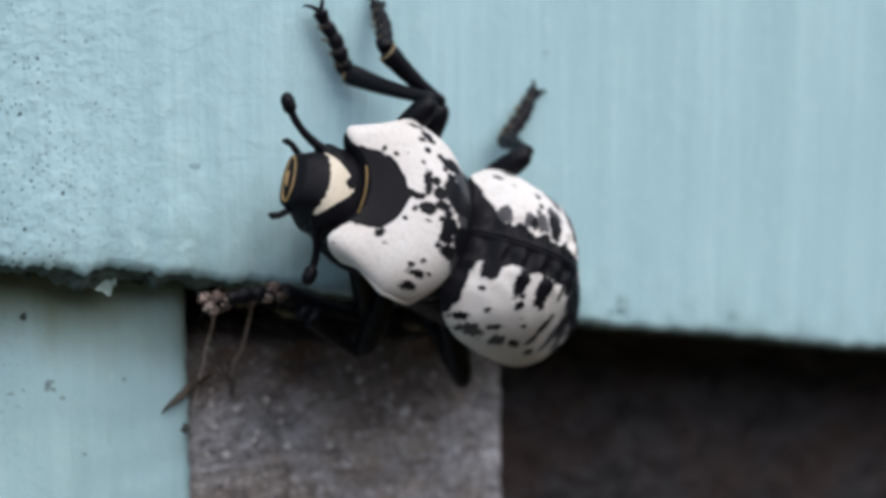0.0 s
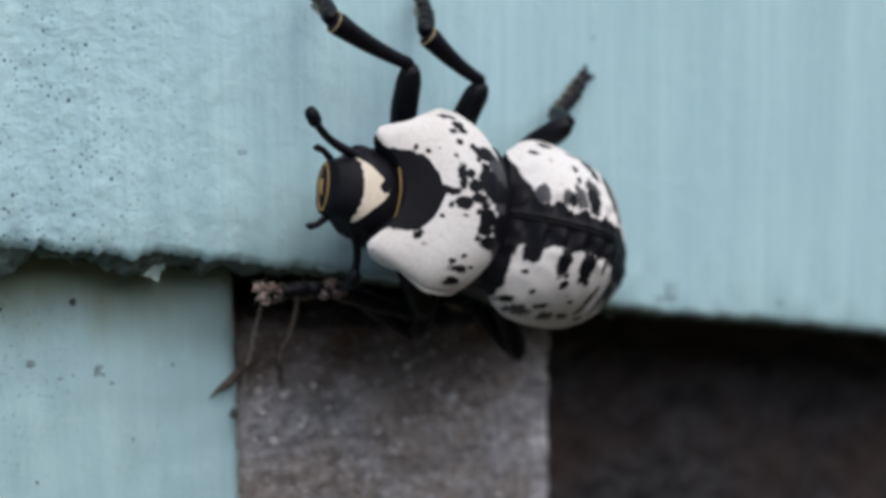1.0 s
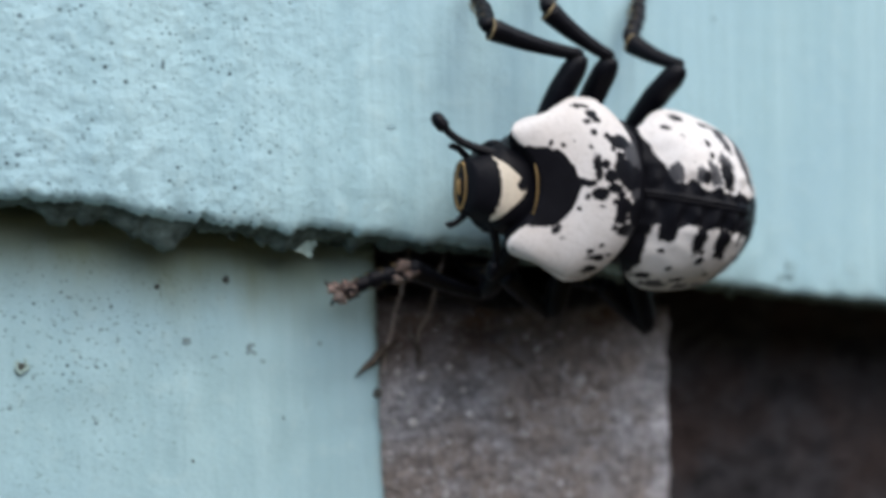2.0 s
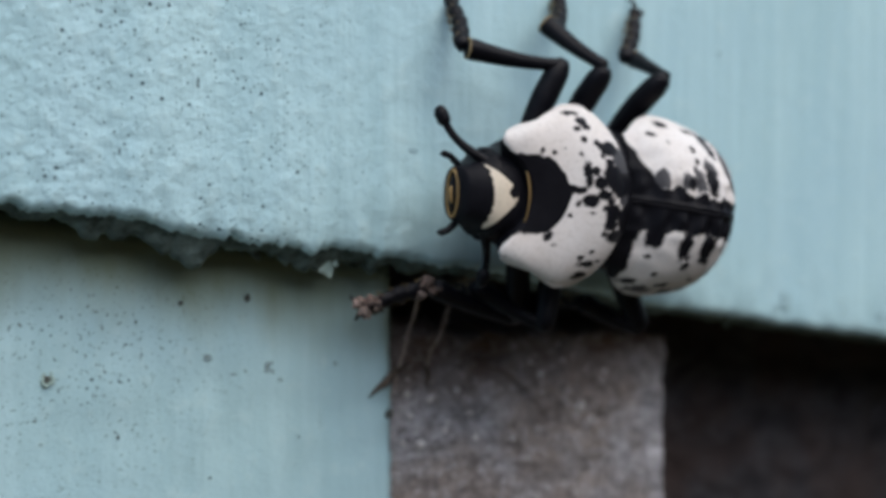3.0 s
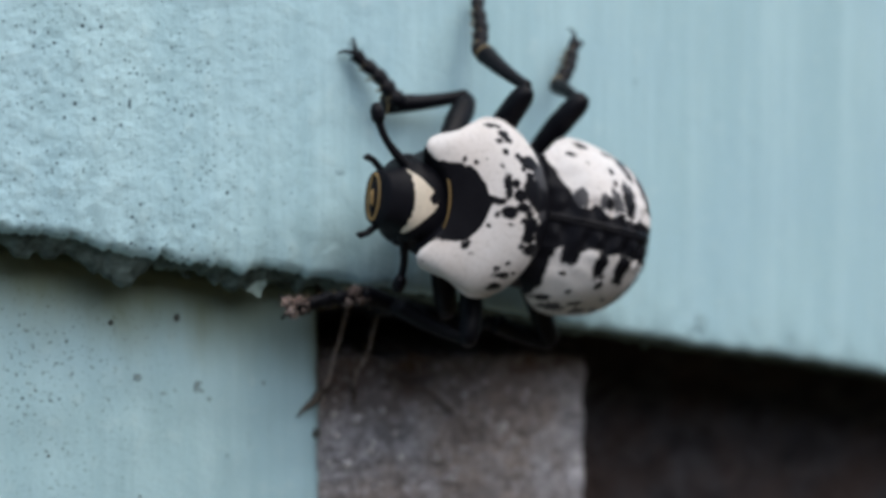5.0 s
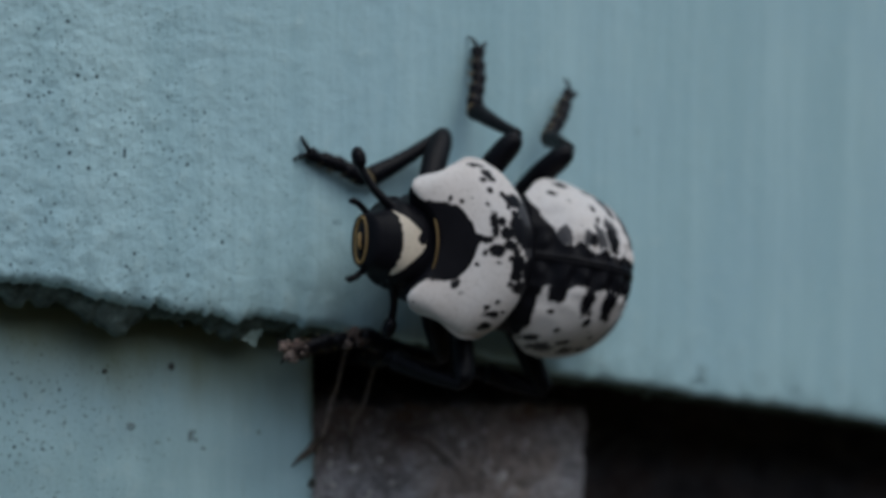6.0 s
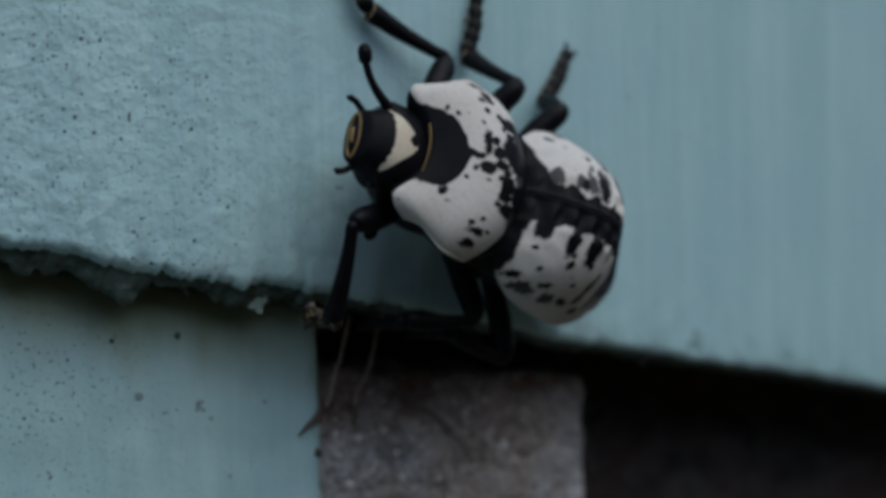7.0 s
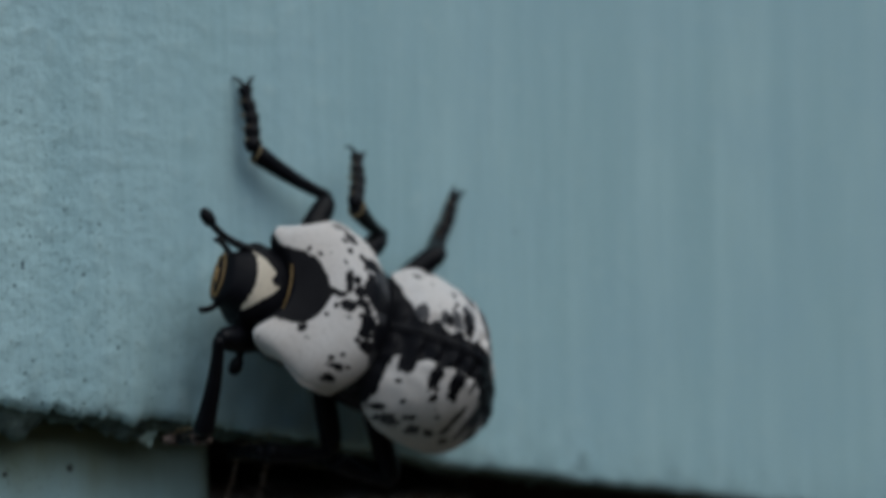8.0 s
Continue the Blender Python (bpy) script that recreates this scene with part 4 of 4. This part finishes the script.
# ---- what moves ----
BEETLE = [
    (0, -0.59, -3.65, 3.81, -75.41, -23.20, -175.58),
    (0.5, -0.50, -3.45, 3.89, -76.79, -22.08, -175.64),
    (1, -0.83, -3.45, 4.10, -80.02, -14.06, -174.25),
    (1.5, -1.34, -3.45, 4.18, -80.96, -11.92, -176.98),
    (2, -1.44, -3.55, 4.10, -89.59, -5.17, -176.26),
    (2.2, -1.76, -3.45, 4.75, -90.40, -1.43, -177.18),
    (3.5, -3.77, -3.91, 5.26, -89.83, -4.05, -174.17),
    (4, -3.81, -4.34, 5.18, -91.14, -4.19, -179.12),
    (5.5, -4.17, -3.76, 5.67, -89.59, -7.12, -173.45),
    (6, -4.48, -3.58, 5.86, -86.74, -6.49, -172.12),
    (6.5, -4.83, -3.58, 6.39, -89.13, -14.02, -172.07),
    (7, -5.08, -3.45, 6.89, -84.41, -19.99, -175.58),
    (7.5, -5.63, -3.45, 7.48, -83.17, -22.88, -180.65),
    (8, -5.82, -3.45, 7.10, -82.58, -20.45, -179.77),
]


# joints of each leg in the beetle's space: seconds, knee, ankle, foot tip
LEGS = {
    "right front": [
        (0, (2.74, -5.25, 2.36), (4.86, -6.47, -1.53), (7.66, -8.81, -1.03)),
        (0.5, (2.77, -5.26, 2.38), (4.92, -6.29, -1.54), (7.62, -8.75, -1.09)),
        (0.8, (2.53, -5.43, 2.09), (4.70, -6.43, -1.83), (7.25, -9.09, -1.60)),
        (1, (4.61, -5.90, 1.04), (9.08, -6.89, 1.26), (8.29, -8.87, -1.76)),
        (1.5, (2.38, -5.62, 1.67), (6.90, -6.19, 1.09), (5.91, -8.18, -1.87)),
        (2, (2.20, -5.95, 0.93), (6.52, -6.89, -0.33), (5.35, -8.85, -3.25)),
        (2.2, (2.34, -5.93, 1.10), (6.52, -6.70, -0.64), (5.29, -9.07, -3.20)),
        (3.5, (0.60, -5.56, -0.32), (4.87, -5.94, -2.09), (4.21, -8.75, -4.38)),
        (3.7, (-0.22, -4.73, 0.27), (3.74, -4.49, -2.09), (4.95, -7.29, -4.16)),
        (3.9, (2.23, -6.11, -2.23), (6.41, -8.11, -2.07), (5.40, -9.89, -5.11)),
        (4, (2.91, -5.51, 2.05), (5.67, -6.55, -1.47), (4.58, -8.70, -4.27)),
        (4.2, (0.46, -5.38, 0.21), (4.11, -7.75, -1.32), (2.56, -9.45, -4.21)),
        (5.5, (0.91, -5.41, -2.60), (4.72, -2.86, -3.57), (8.25, -3.66, -4.43)),
        (5.8, (1.05, -5.64, -2.21), (4.81, -3.11, -3.36), (8.32, -4.02, -4.16)),
        (6, (1.10, -5.75, -1.99), (4.73, -3.17, -3.34), (8.20, -4.21, -4.17)),
        (6.1, (1.18, -5.97, -1.30), (5.33, -6.57, -3.19), (7.04, -9.83, -3.29)),
        (6.2, (1.20, -5.83, -2.04), (5.39, -7.39, -3.15), (7.75, -10.21, -3.72)),
        (6.3, (1.20, -5.96, -1.33), (5.71, -5.83, -2.26), (6.39, -9.15, -3.73)),
        (6.5, (1.19, -5.95, -1.34), (5.71, -5.82, -2.26), (6.36, -9.13, -3.75)),
        (7, (2.06, -6.27, -1.29), (6.49, -7.09, -2.37), (9.14, -9.64, -2.25)),
        (7.5, (1.89, -6.23, -1.29), (6.46, -6.58, -1.93), (8.36, -9.73, -1.83)),
        (8, (2.01, -6.30, -0.97), (6.51, -7.07, -1.55), (7.93, -10.47, -1.71)),
    ],
    "right middle": [
        (0, (1.30, -5.77, 1.29), (4.74, -7.12, 0.94), (4.50, -10.22, -0.87)),
        (0.5, (1.21, -5.79, 1.30), (4.65, -7.16, 0.91), (4.18, -10.16, -1.00)),
        (1, (0.52, -5.93, 1.06), (3.90, -7.44, 1.05), (2.73, -9.95, -1.24)),
        (1.5, (0.17, -5.81, 1.21), (3.43, -7.55, 1.16), (2.05, -9.66, -1.41)),
        (2, (0.49, -5.93, 1.03), (3.28, -7.90, -0.27), (1.54, -9.91, -2.72)),
        (2.2, (-0.06, -6.10, 0.64), (2.82, -7.82, -0.89), (0.94, -10.08, -2.97)),
        (3.5, (0.14, -5.74, 1.42), (0.08, -7.15, -1.98), (-1.89, -9.43, -3.90)),
        (3.7, (0.12, -5.84, 1.25), (0.28, -7.05, -2.22), (-1.50, -9.50, -4.15)),
        (3.9, (-0.03, -5.79, 1.27), (0.43, -7.10, -2.14), (-1.27, -9.28, -4.42)),
        (4, (0.00, -5.83, 1.22), (0.49, -7.13, -2.20), (-1.16, -9.41, -4.42)),
        (4.2, (0.12, -5.96, 1.02), (0.80, -7.71, -2.15), (-0.69, -10.15, -4.33)),
        (5.5, (0.35, -5.68, 1.42), (-0.08, -7.04, -1.99), (-0.50, -10.54, -2.76)),
        (5.8, (-0.01, -5.69, 1.38), (-0.53, -7.15, -1.97), (-0.88, -10.69, -2.45)),
        (6, (-0.31, -5.55, 1.49), (-0.78, -7.03, -1.86), (-1.30, -10.57, -2.27)),
        (6.1, (-0.20, -5.25, 1.84), (0.14, -6.96, -1.43), (-0.77, -10.36, -2.20)),
        (6.2, (-2.31, -5.28, 0.14), (0.62, -6.93, -1.37), (-0.53, -10.25, -2.17)),
        (6.5, (-2.44, -5.47, -1.52), (1.06, -6.52, -1.05), (0.59, -10.00, -1.97)),
        (7, (-0.44, -5.48, 1.30), (0.24, -7.19, -1.89), (0.34, -10.78, -1.73)),
        (7.5, (-1.94, -5.84, -1.33), (1.44, -6.30, 0.09), (0.71, -9.34, -1.71)),
        (8, (-2.06, -5.79, -1.25), (1.26, -5.87, 0.33), (1.05, -9.32, -0.77)),
    ],
    "right hind": [
        (0, (-3.67, -5.03, 2.12), (-4.40, -6.30, -0.49), (-5.89, -9.78, -0.37)),
        (0.5, (-3.65, -5.05, 2.11), (-4.46, -6.21, -0.52), (-6.26, -9.54, -0.57)),
        (1, (-4.05, -4.81, 2.14), (-5.45, -5.69, -0.36), (-7.90, -8.50, -0.97)),
        (1.5, (-4.32, -4.48, 2.18), (-5.45, -5.34, -0.46), (-8.06, -8.04, -1.08)),
        (1.8, (-4.81, -4.78, 1.64), (-5.87, -5.59, -1.04), (-8.48, -8.30, -1.63)),
        (2, (-3.69, -5.78, 1.30), (-2.66, -6.88, -1.28), (-4.73, -9.65, -2.85)),
        (2.2, (-3.71, -5.83, 1.23), (-3.05, -6.85, -1.50), (-5.09, -9.67, -3.01)),
        (3.5, (-3.70, -5.46, 1.58), (-4.60, -6.11, -1.22), (-6.74, -9.11, -2.17)),
        (3.7, (-5.31, -5.62, -0.12), (-5.90, -6.17, -2.99), (-7.81, -9.37, -3.62)),
        (3.9, (-5.49, -5.66, -0.66), (-6.12, -6.24, -3.52), (-7.93, -9.45, -4.32)),
        (4, (-5.49, -5.65, -0.74), (-5.95, -6.23, -3.63), (-7.77, -9.40, -4.59)),
        (4.2, (-5.35, -5.77, -0.74), (-5.75, -6.48, -3.60), (-7.73, -9.57, -4.50)),
        (5.5, (-3.22, -5.48, 1.71), (-4.50, -6.17, -0.93), (-6.60, -9.23, -1.81)),
        (5.8, (-3.52, -5.47, 1.68), (-4.88, -6.30, -0.87), (-7.03, -9.37, -1.54)),
        (6, (-3.70, -5.26, 1.82), (-5.02, -6.08, -0.75), (-7.32, -9.06, -1.30)),
        (6.1, (-3.47, -5.17, 1.97), (-4.77, -6.15, -0.56), (-7.09, -9.10, -1.20)),
        (6.2, (-3.59, -5.17, 1.91), (-4.80, -6.23, -0.63), (-7.13, -9.21, -1.10)),
        (6.5, (-4.16, -5.72, 0.78), (-5.32, -6.42, -1.87), (-7.17, -9.73, -1.88)),
        (7, (-4.13, -5.69, 0.89), (-5.33, -6.89, -1.55), (-6.61, -10.45, -1.59)),
        (7.5, (-4.47, -5.82, 0.02), (-6.02, -6.94, -2.17), (-6.80, -10.63, -2.39)),
        (8, (-4.71, -5.63, 0.25), (-6.25, -6.82, -1.95), (-7.05, -10.52, -2.01)),
    ],
    "left front": [
        (0, (-0.24, 3.54, -3.62), (4.26, 3.48, -4.71), (7.78, 5.06, -5.45)),
        (0.5, (-0.15, 4.20, -3.11), (4.34, 3.71, -4.13), (7.96, 4.85, -5.12)),
        (1, (-0.03, 4.68, -2.63), (4.45, 3.88, -3.37), (8.11, 4.52, -4.57)),
        (1.3, (-0.03, 4.69, -2.62), (4.45, 3.88, -3.36), (8.14, 4.52, -4.48)),
        (1.5, (3.58, 4.18, -5.11), (8.14, 4.82, -5.27), (11.07, 7.37, -5.73)),
        (2, (3.38, 5.32, -4.12), (7.77, 3.94, -4.03), (11.39, 5.14, -4.91)),
        (2.2, (3.20, 5.64, -3.67), (7.50, 3.97, -3.77), (11.17, 5.22, -4.35)),
        (3.5, (1.63, 6.08, -1.72), (5.80, 4.84, -3.26), (9.35, 5.90, -4.53)),
        (3.7, (1.78, 6.00, -2.29), (6.10, 5.20, -3.74), (9.70, 6.40, -4.72)),
        (3.9, (1.93, 5.81, -2.90), (6.34, 5.58, -4.29), (9.96, 6.87, -5.09)),
        (4, (1.87, 5.84, -2.80), (6.27, 5.16, -4.06), (9.93, 6.31, -4.87)),
        (4.2, (1.65, 5.80, -2.69), (6.05, 5.01, -3.90), (9.76, 6.13, -4.54)),
        (5.5, (0.31, 5.08, -2.44), (4.66, 4.20, -3.80), (8.35, 4.95, -4.96)),
        (5.8, (0.28, 5.11, -2.31), (4.60, 4.14, -3.68), (8.25, 5.00, -4.88)),
        (6, (0.21, 5.08, -2.26), (4.53, 4.08, -3.56), (8.10, 5.02, -4.91)),
        (6.1, (0.22, 5.14, -2.12), (4.51, 4.19, -3.56), (8.02, 5.22, -4.97)),
        (6.2, (0.23, 5.20, -1.99), (4.51, 4.32, -3.49), (7.94, 5.42, -5.01)),
        (6.5, (8.18, 2.33, 0.36), (7.67, 6.50, -1.41), (6.21, 5.85, -4.94)),
        (7, (7.59, 3.86, 0.49), (6.22, 7.81, -1.33), (4.83, 7.03, -4.88)),
        (7.5, (7.57, 3.54, 0.99), (5.95, 7.41, -0.80), (4.60, 6.49, -4.33)),
        (8, (7.84, 2.98, 0.90), (6.53, 7.01, -0.78), (5.68, 6.84, -4.57)),
    ],
    "left middle": [
        (0, (-0.72, 5.17, -4.29), (2.89, 4.25, -3.97), (2.55, 3.41, -7.43)),
        (0.5, (-0.51, 5.60, -3.85), (3.01, 4.40, -3.62), (2.63, 3.61, -7.09)),
        (1, (-0.53, 5.60, -3.86), (2.90, 4.18, -3.45), (2.43, 3.63, -6.96)),
        (1.5, (-0.57, 5.91, -3.33), (2.75, 4.23, -3.06), (2.57, 3.88, -6.62)),
        (2, (0.17, 6.26, -2.81), (3.26, 4.17, -2.65), (3.04, 4.28, -6.22)),
        (2.2, (0.07, 6.33, -2.56), (3.29, 4.44, -2.50), (3.12, 4.43, -6.07)),
        (3.5, (2.37, 5.98, 0.17), (4.04, 4.49, -2.76), (3.29, 4.82, -6.26)),
        (3.7, (2.43, 5.91, 0.29), (4.03, 4.51, -2.73), (3.35, 4.87, -6.24)),
        (3.9, (0.16, 6.36, -2.53), (3.46, 4.67, -2.93), (3.26, 4.92, -6.49)),
        (4, (0.11, 6.30, -2.73), (3.46, 4.66, -2.98), (3.25, 4.94, -6.54)),
        (4.2, (0.03, 6.35, -2.52), (3.36, 4.73, -2.92), (3.18, 4.98, -6.48)),
        (5.5, (1.70, 6.11, 0.43), (3.45, 5.02, -2.64), (2.58, 5.21, -6.12)),
        (5.8, (1.56, 6.16, 0.41), (3.29, 5.05, -2.66), (2.36, 5.18, -6.14)),
        (6, (1.58, 6.16, 0.39), (3.14, 5.05, -2.78), (2.08, 5.16, -6.22)),
        (6.1, (-1.08, 6.20, -1.90), (2.36, 5.25, -2.96), (1.71, 5.18, -6.49)),
        (6.2, (-1.49, 6.00, -1.96), (2.03, 5.40, -3.01), (1.47, 5.20, -6.54)),
        (6.5, (-2.73, 5.09, -1.81), (0.83, 5.72, -2.76), (0.45, 5.66, -6.32)),
        (7, (-2.58, 5.30, -1.26), (0.78, 6.19, -2.57), (0.70, 6.16, -6.16)),
        (7.5, (-1.72, 5.96, -1.35), (1.61, 7.02, -2.60), (1.13, 6.81, -6.16)),
        (8, (-2.14, 5.54, -2.21), (1.42, 6.42, -2.87), (1.16, 6.24, -6.45)),
    ],
    "left hind": [
        (0, (-6.32, 5.38, -3.11), (-3.76, 3.14, -2.75), (-4.25, 2.34, -6.22)),
        (0.5, (-6.18, 5.60, -2.97), (-3.56, 3.42, -2.65), (-4.02, 2.71, -6.13)),
        (1, (-5.87, 6.10, -2.36), (-3.24, 3.92, -2.56), (-3.82, 3.29, -6.05)),
        (1.5, (-5.64, 6.29, -2.32), (-2.95, 4.18, -2.52), (-3.37, 3.90, -6.07)),
        (2, (-4.58, 6.98, -1.11), (-2.21, 4.66, -1.92), (-2.73, 4.80, -5.47)),
        (2.2, (-4.74, 6.86, -0.69), (-2.03, 5.12, -1.83), (-2.63, 5.12, -5.37)),
        (3.5, (-5.11, 6.67, -0.58), (-2.34, 5.32, -2.02), (-2.91, 5.57, -5.56)),
        (3.7, (-5.34, 6.59, -1.09), (-2.43, 5.31, -2.33), (-2.88, 5.60, -5.88)),
        (3.9, (-5.53, 6.46, -1.58), (-2.48, 5.30, -2.58), (-2.82, 5.62, -6.13)),
        (4, (-5.42, 6.54, -1.60), (-2.40, 5.29, -2.60), (-2.77, 5.62, -6.16)),
        (4.2, (-5.48, 6.50, -1.53), (-2.44, 5.32, -2.54), (-2.77, 5.62, -6.11)),
        (5.5, (-5.59, 6.40, -1.11), (-2.48, 5.46, -2.21), (-2.94, 5.61, -5.76)),
        (5.8, (-5.48, 6.46, -0.84), (-2.44, 5.51, -2.09), (-2.97, 5.57, -5.64)),
        (6, (-5.44, 6.48, -0.70), (-2.46, 5.54, -2.10), (-3.04, 5.51, -5.64)),
        (6.1, (-5.60, 6.39, -1.05), (-2.52, 5.56, -2.28), (-3.05, 5.46, -5.82)),
        (6.2, (-5.74, 6.30, -1.39), (-2.55, 5.60, -2.45), (-3.03, 5.40, -6.00)),
        (6.5, (-6.21, 5.82, -2.09), (-2.80, 5.64, -2.49), (-3.27, 5.56, -6.03)),
        (7, (-5.31, 6.59, -1.61), (-2.06, 5.93, -2.45), (-2.41, 5.71, -6.02)),
        (7.5, (-5.63, 6.40, -1.53), (-2.37, 6.26, -2.53), (-2.61, 6.20, -6.11)),
        (8, (-6.01, 6.07, -1.80), (-2.72, 5.77, -2.65), (-2.86, 5.50, -6.23)),
    ],
}
ANTENNA = [
    (0, (0.74, -0.66, -0.12)),
    (0.5, (0.71, -0.69, -0.17)),
    (1, (0.81, -0.58, -0.08)),
    (1.5, (0.78, -0.55, -0.30)),
    (2, (0.67, -0.56, -0.49)),
    (3.5, (0.45, -0.80, -0.39)),
    (3.7, (0.63, -0.64, -0.44)),
    (3.9, (0.59, -0.66, -0.46)),
    (4, (0.50, -0.80, -0.33)),
    (4.2, (0.31, -0.92, -0.22)),
    (5.5, (0.50, -0.82, -0.29)),
    (5.8, (0.21, -0.86, -0.47)),
    (6, (0.45, -0.84, -0.30)),
    (6.1, (0.54, -0.84, -0.02)),
    (6.2, (0.16, -0.87, -0.47)),
    (6.5, (0.49, -0.87, -0.04)),
    (7, (0.62, -0.78, -0.04)),
    (7.5, (0.73, -0.67, -0.12)),
    (8, (0.85, -0.44, -0.28)),
]


def along(start, end):
    """The pose of a limb that starts at start and points to end."""
    s, e = Vector(start), Vector(end)
    x = (e - s).normalized()
    y = Vector((0.2, 0.1, 1)).cross(x).normalized()
    z = x.cross(y)
    m = Matrix((x, y, z)).transposed().to_4x4()
    return Matrix.Translation(s * MM) @ m


def motions():
    walk(beetle, [(t, pose(x * MM, y * MM, z * MM, a, b, c)) for t, x, y, z, a, b, c in BEETLE])
    for leg, rows in LEGS.items():
        upper, shin, toe = LEG_PARTS[leg]
        walk(upper, [(t, along(HIPS[leg], knee)) for t, knee, ankle, tip in rows])
        walk(shin, [(t, along(knee, ankle)) for t, knee, ankle, tip in rows])
        walk(toe, [(t, along(ankle, tip)) for t, knee, ankle, tip in rows])
    root = (6.9, -1.45, 0.9)
    walk(antenna, [(t, along(root, Vector(root) + Vector(d))) for t, d in ANTENNA])


motions()
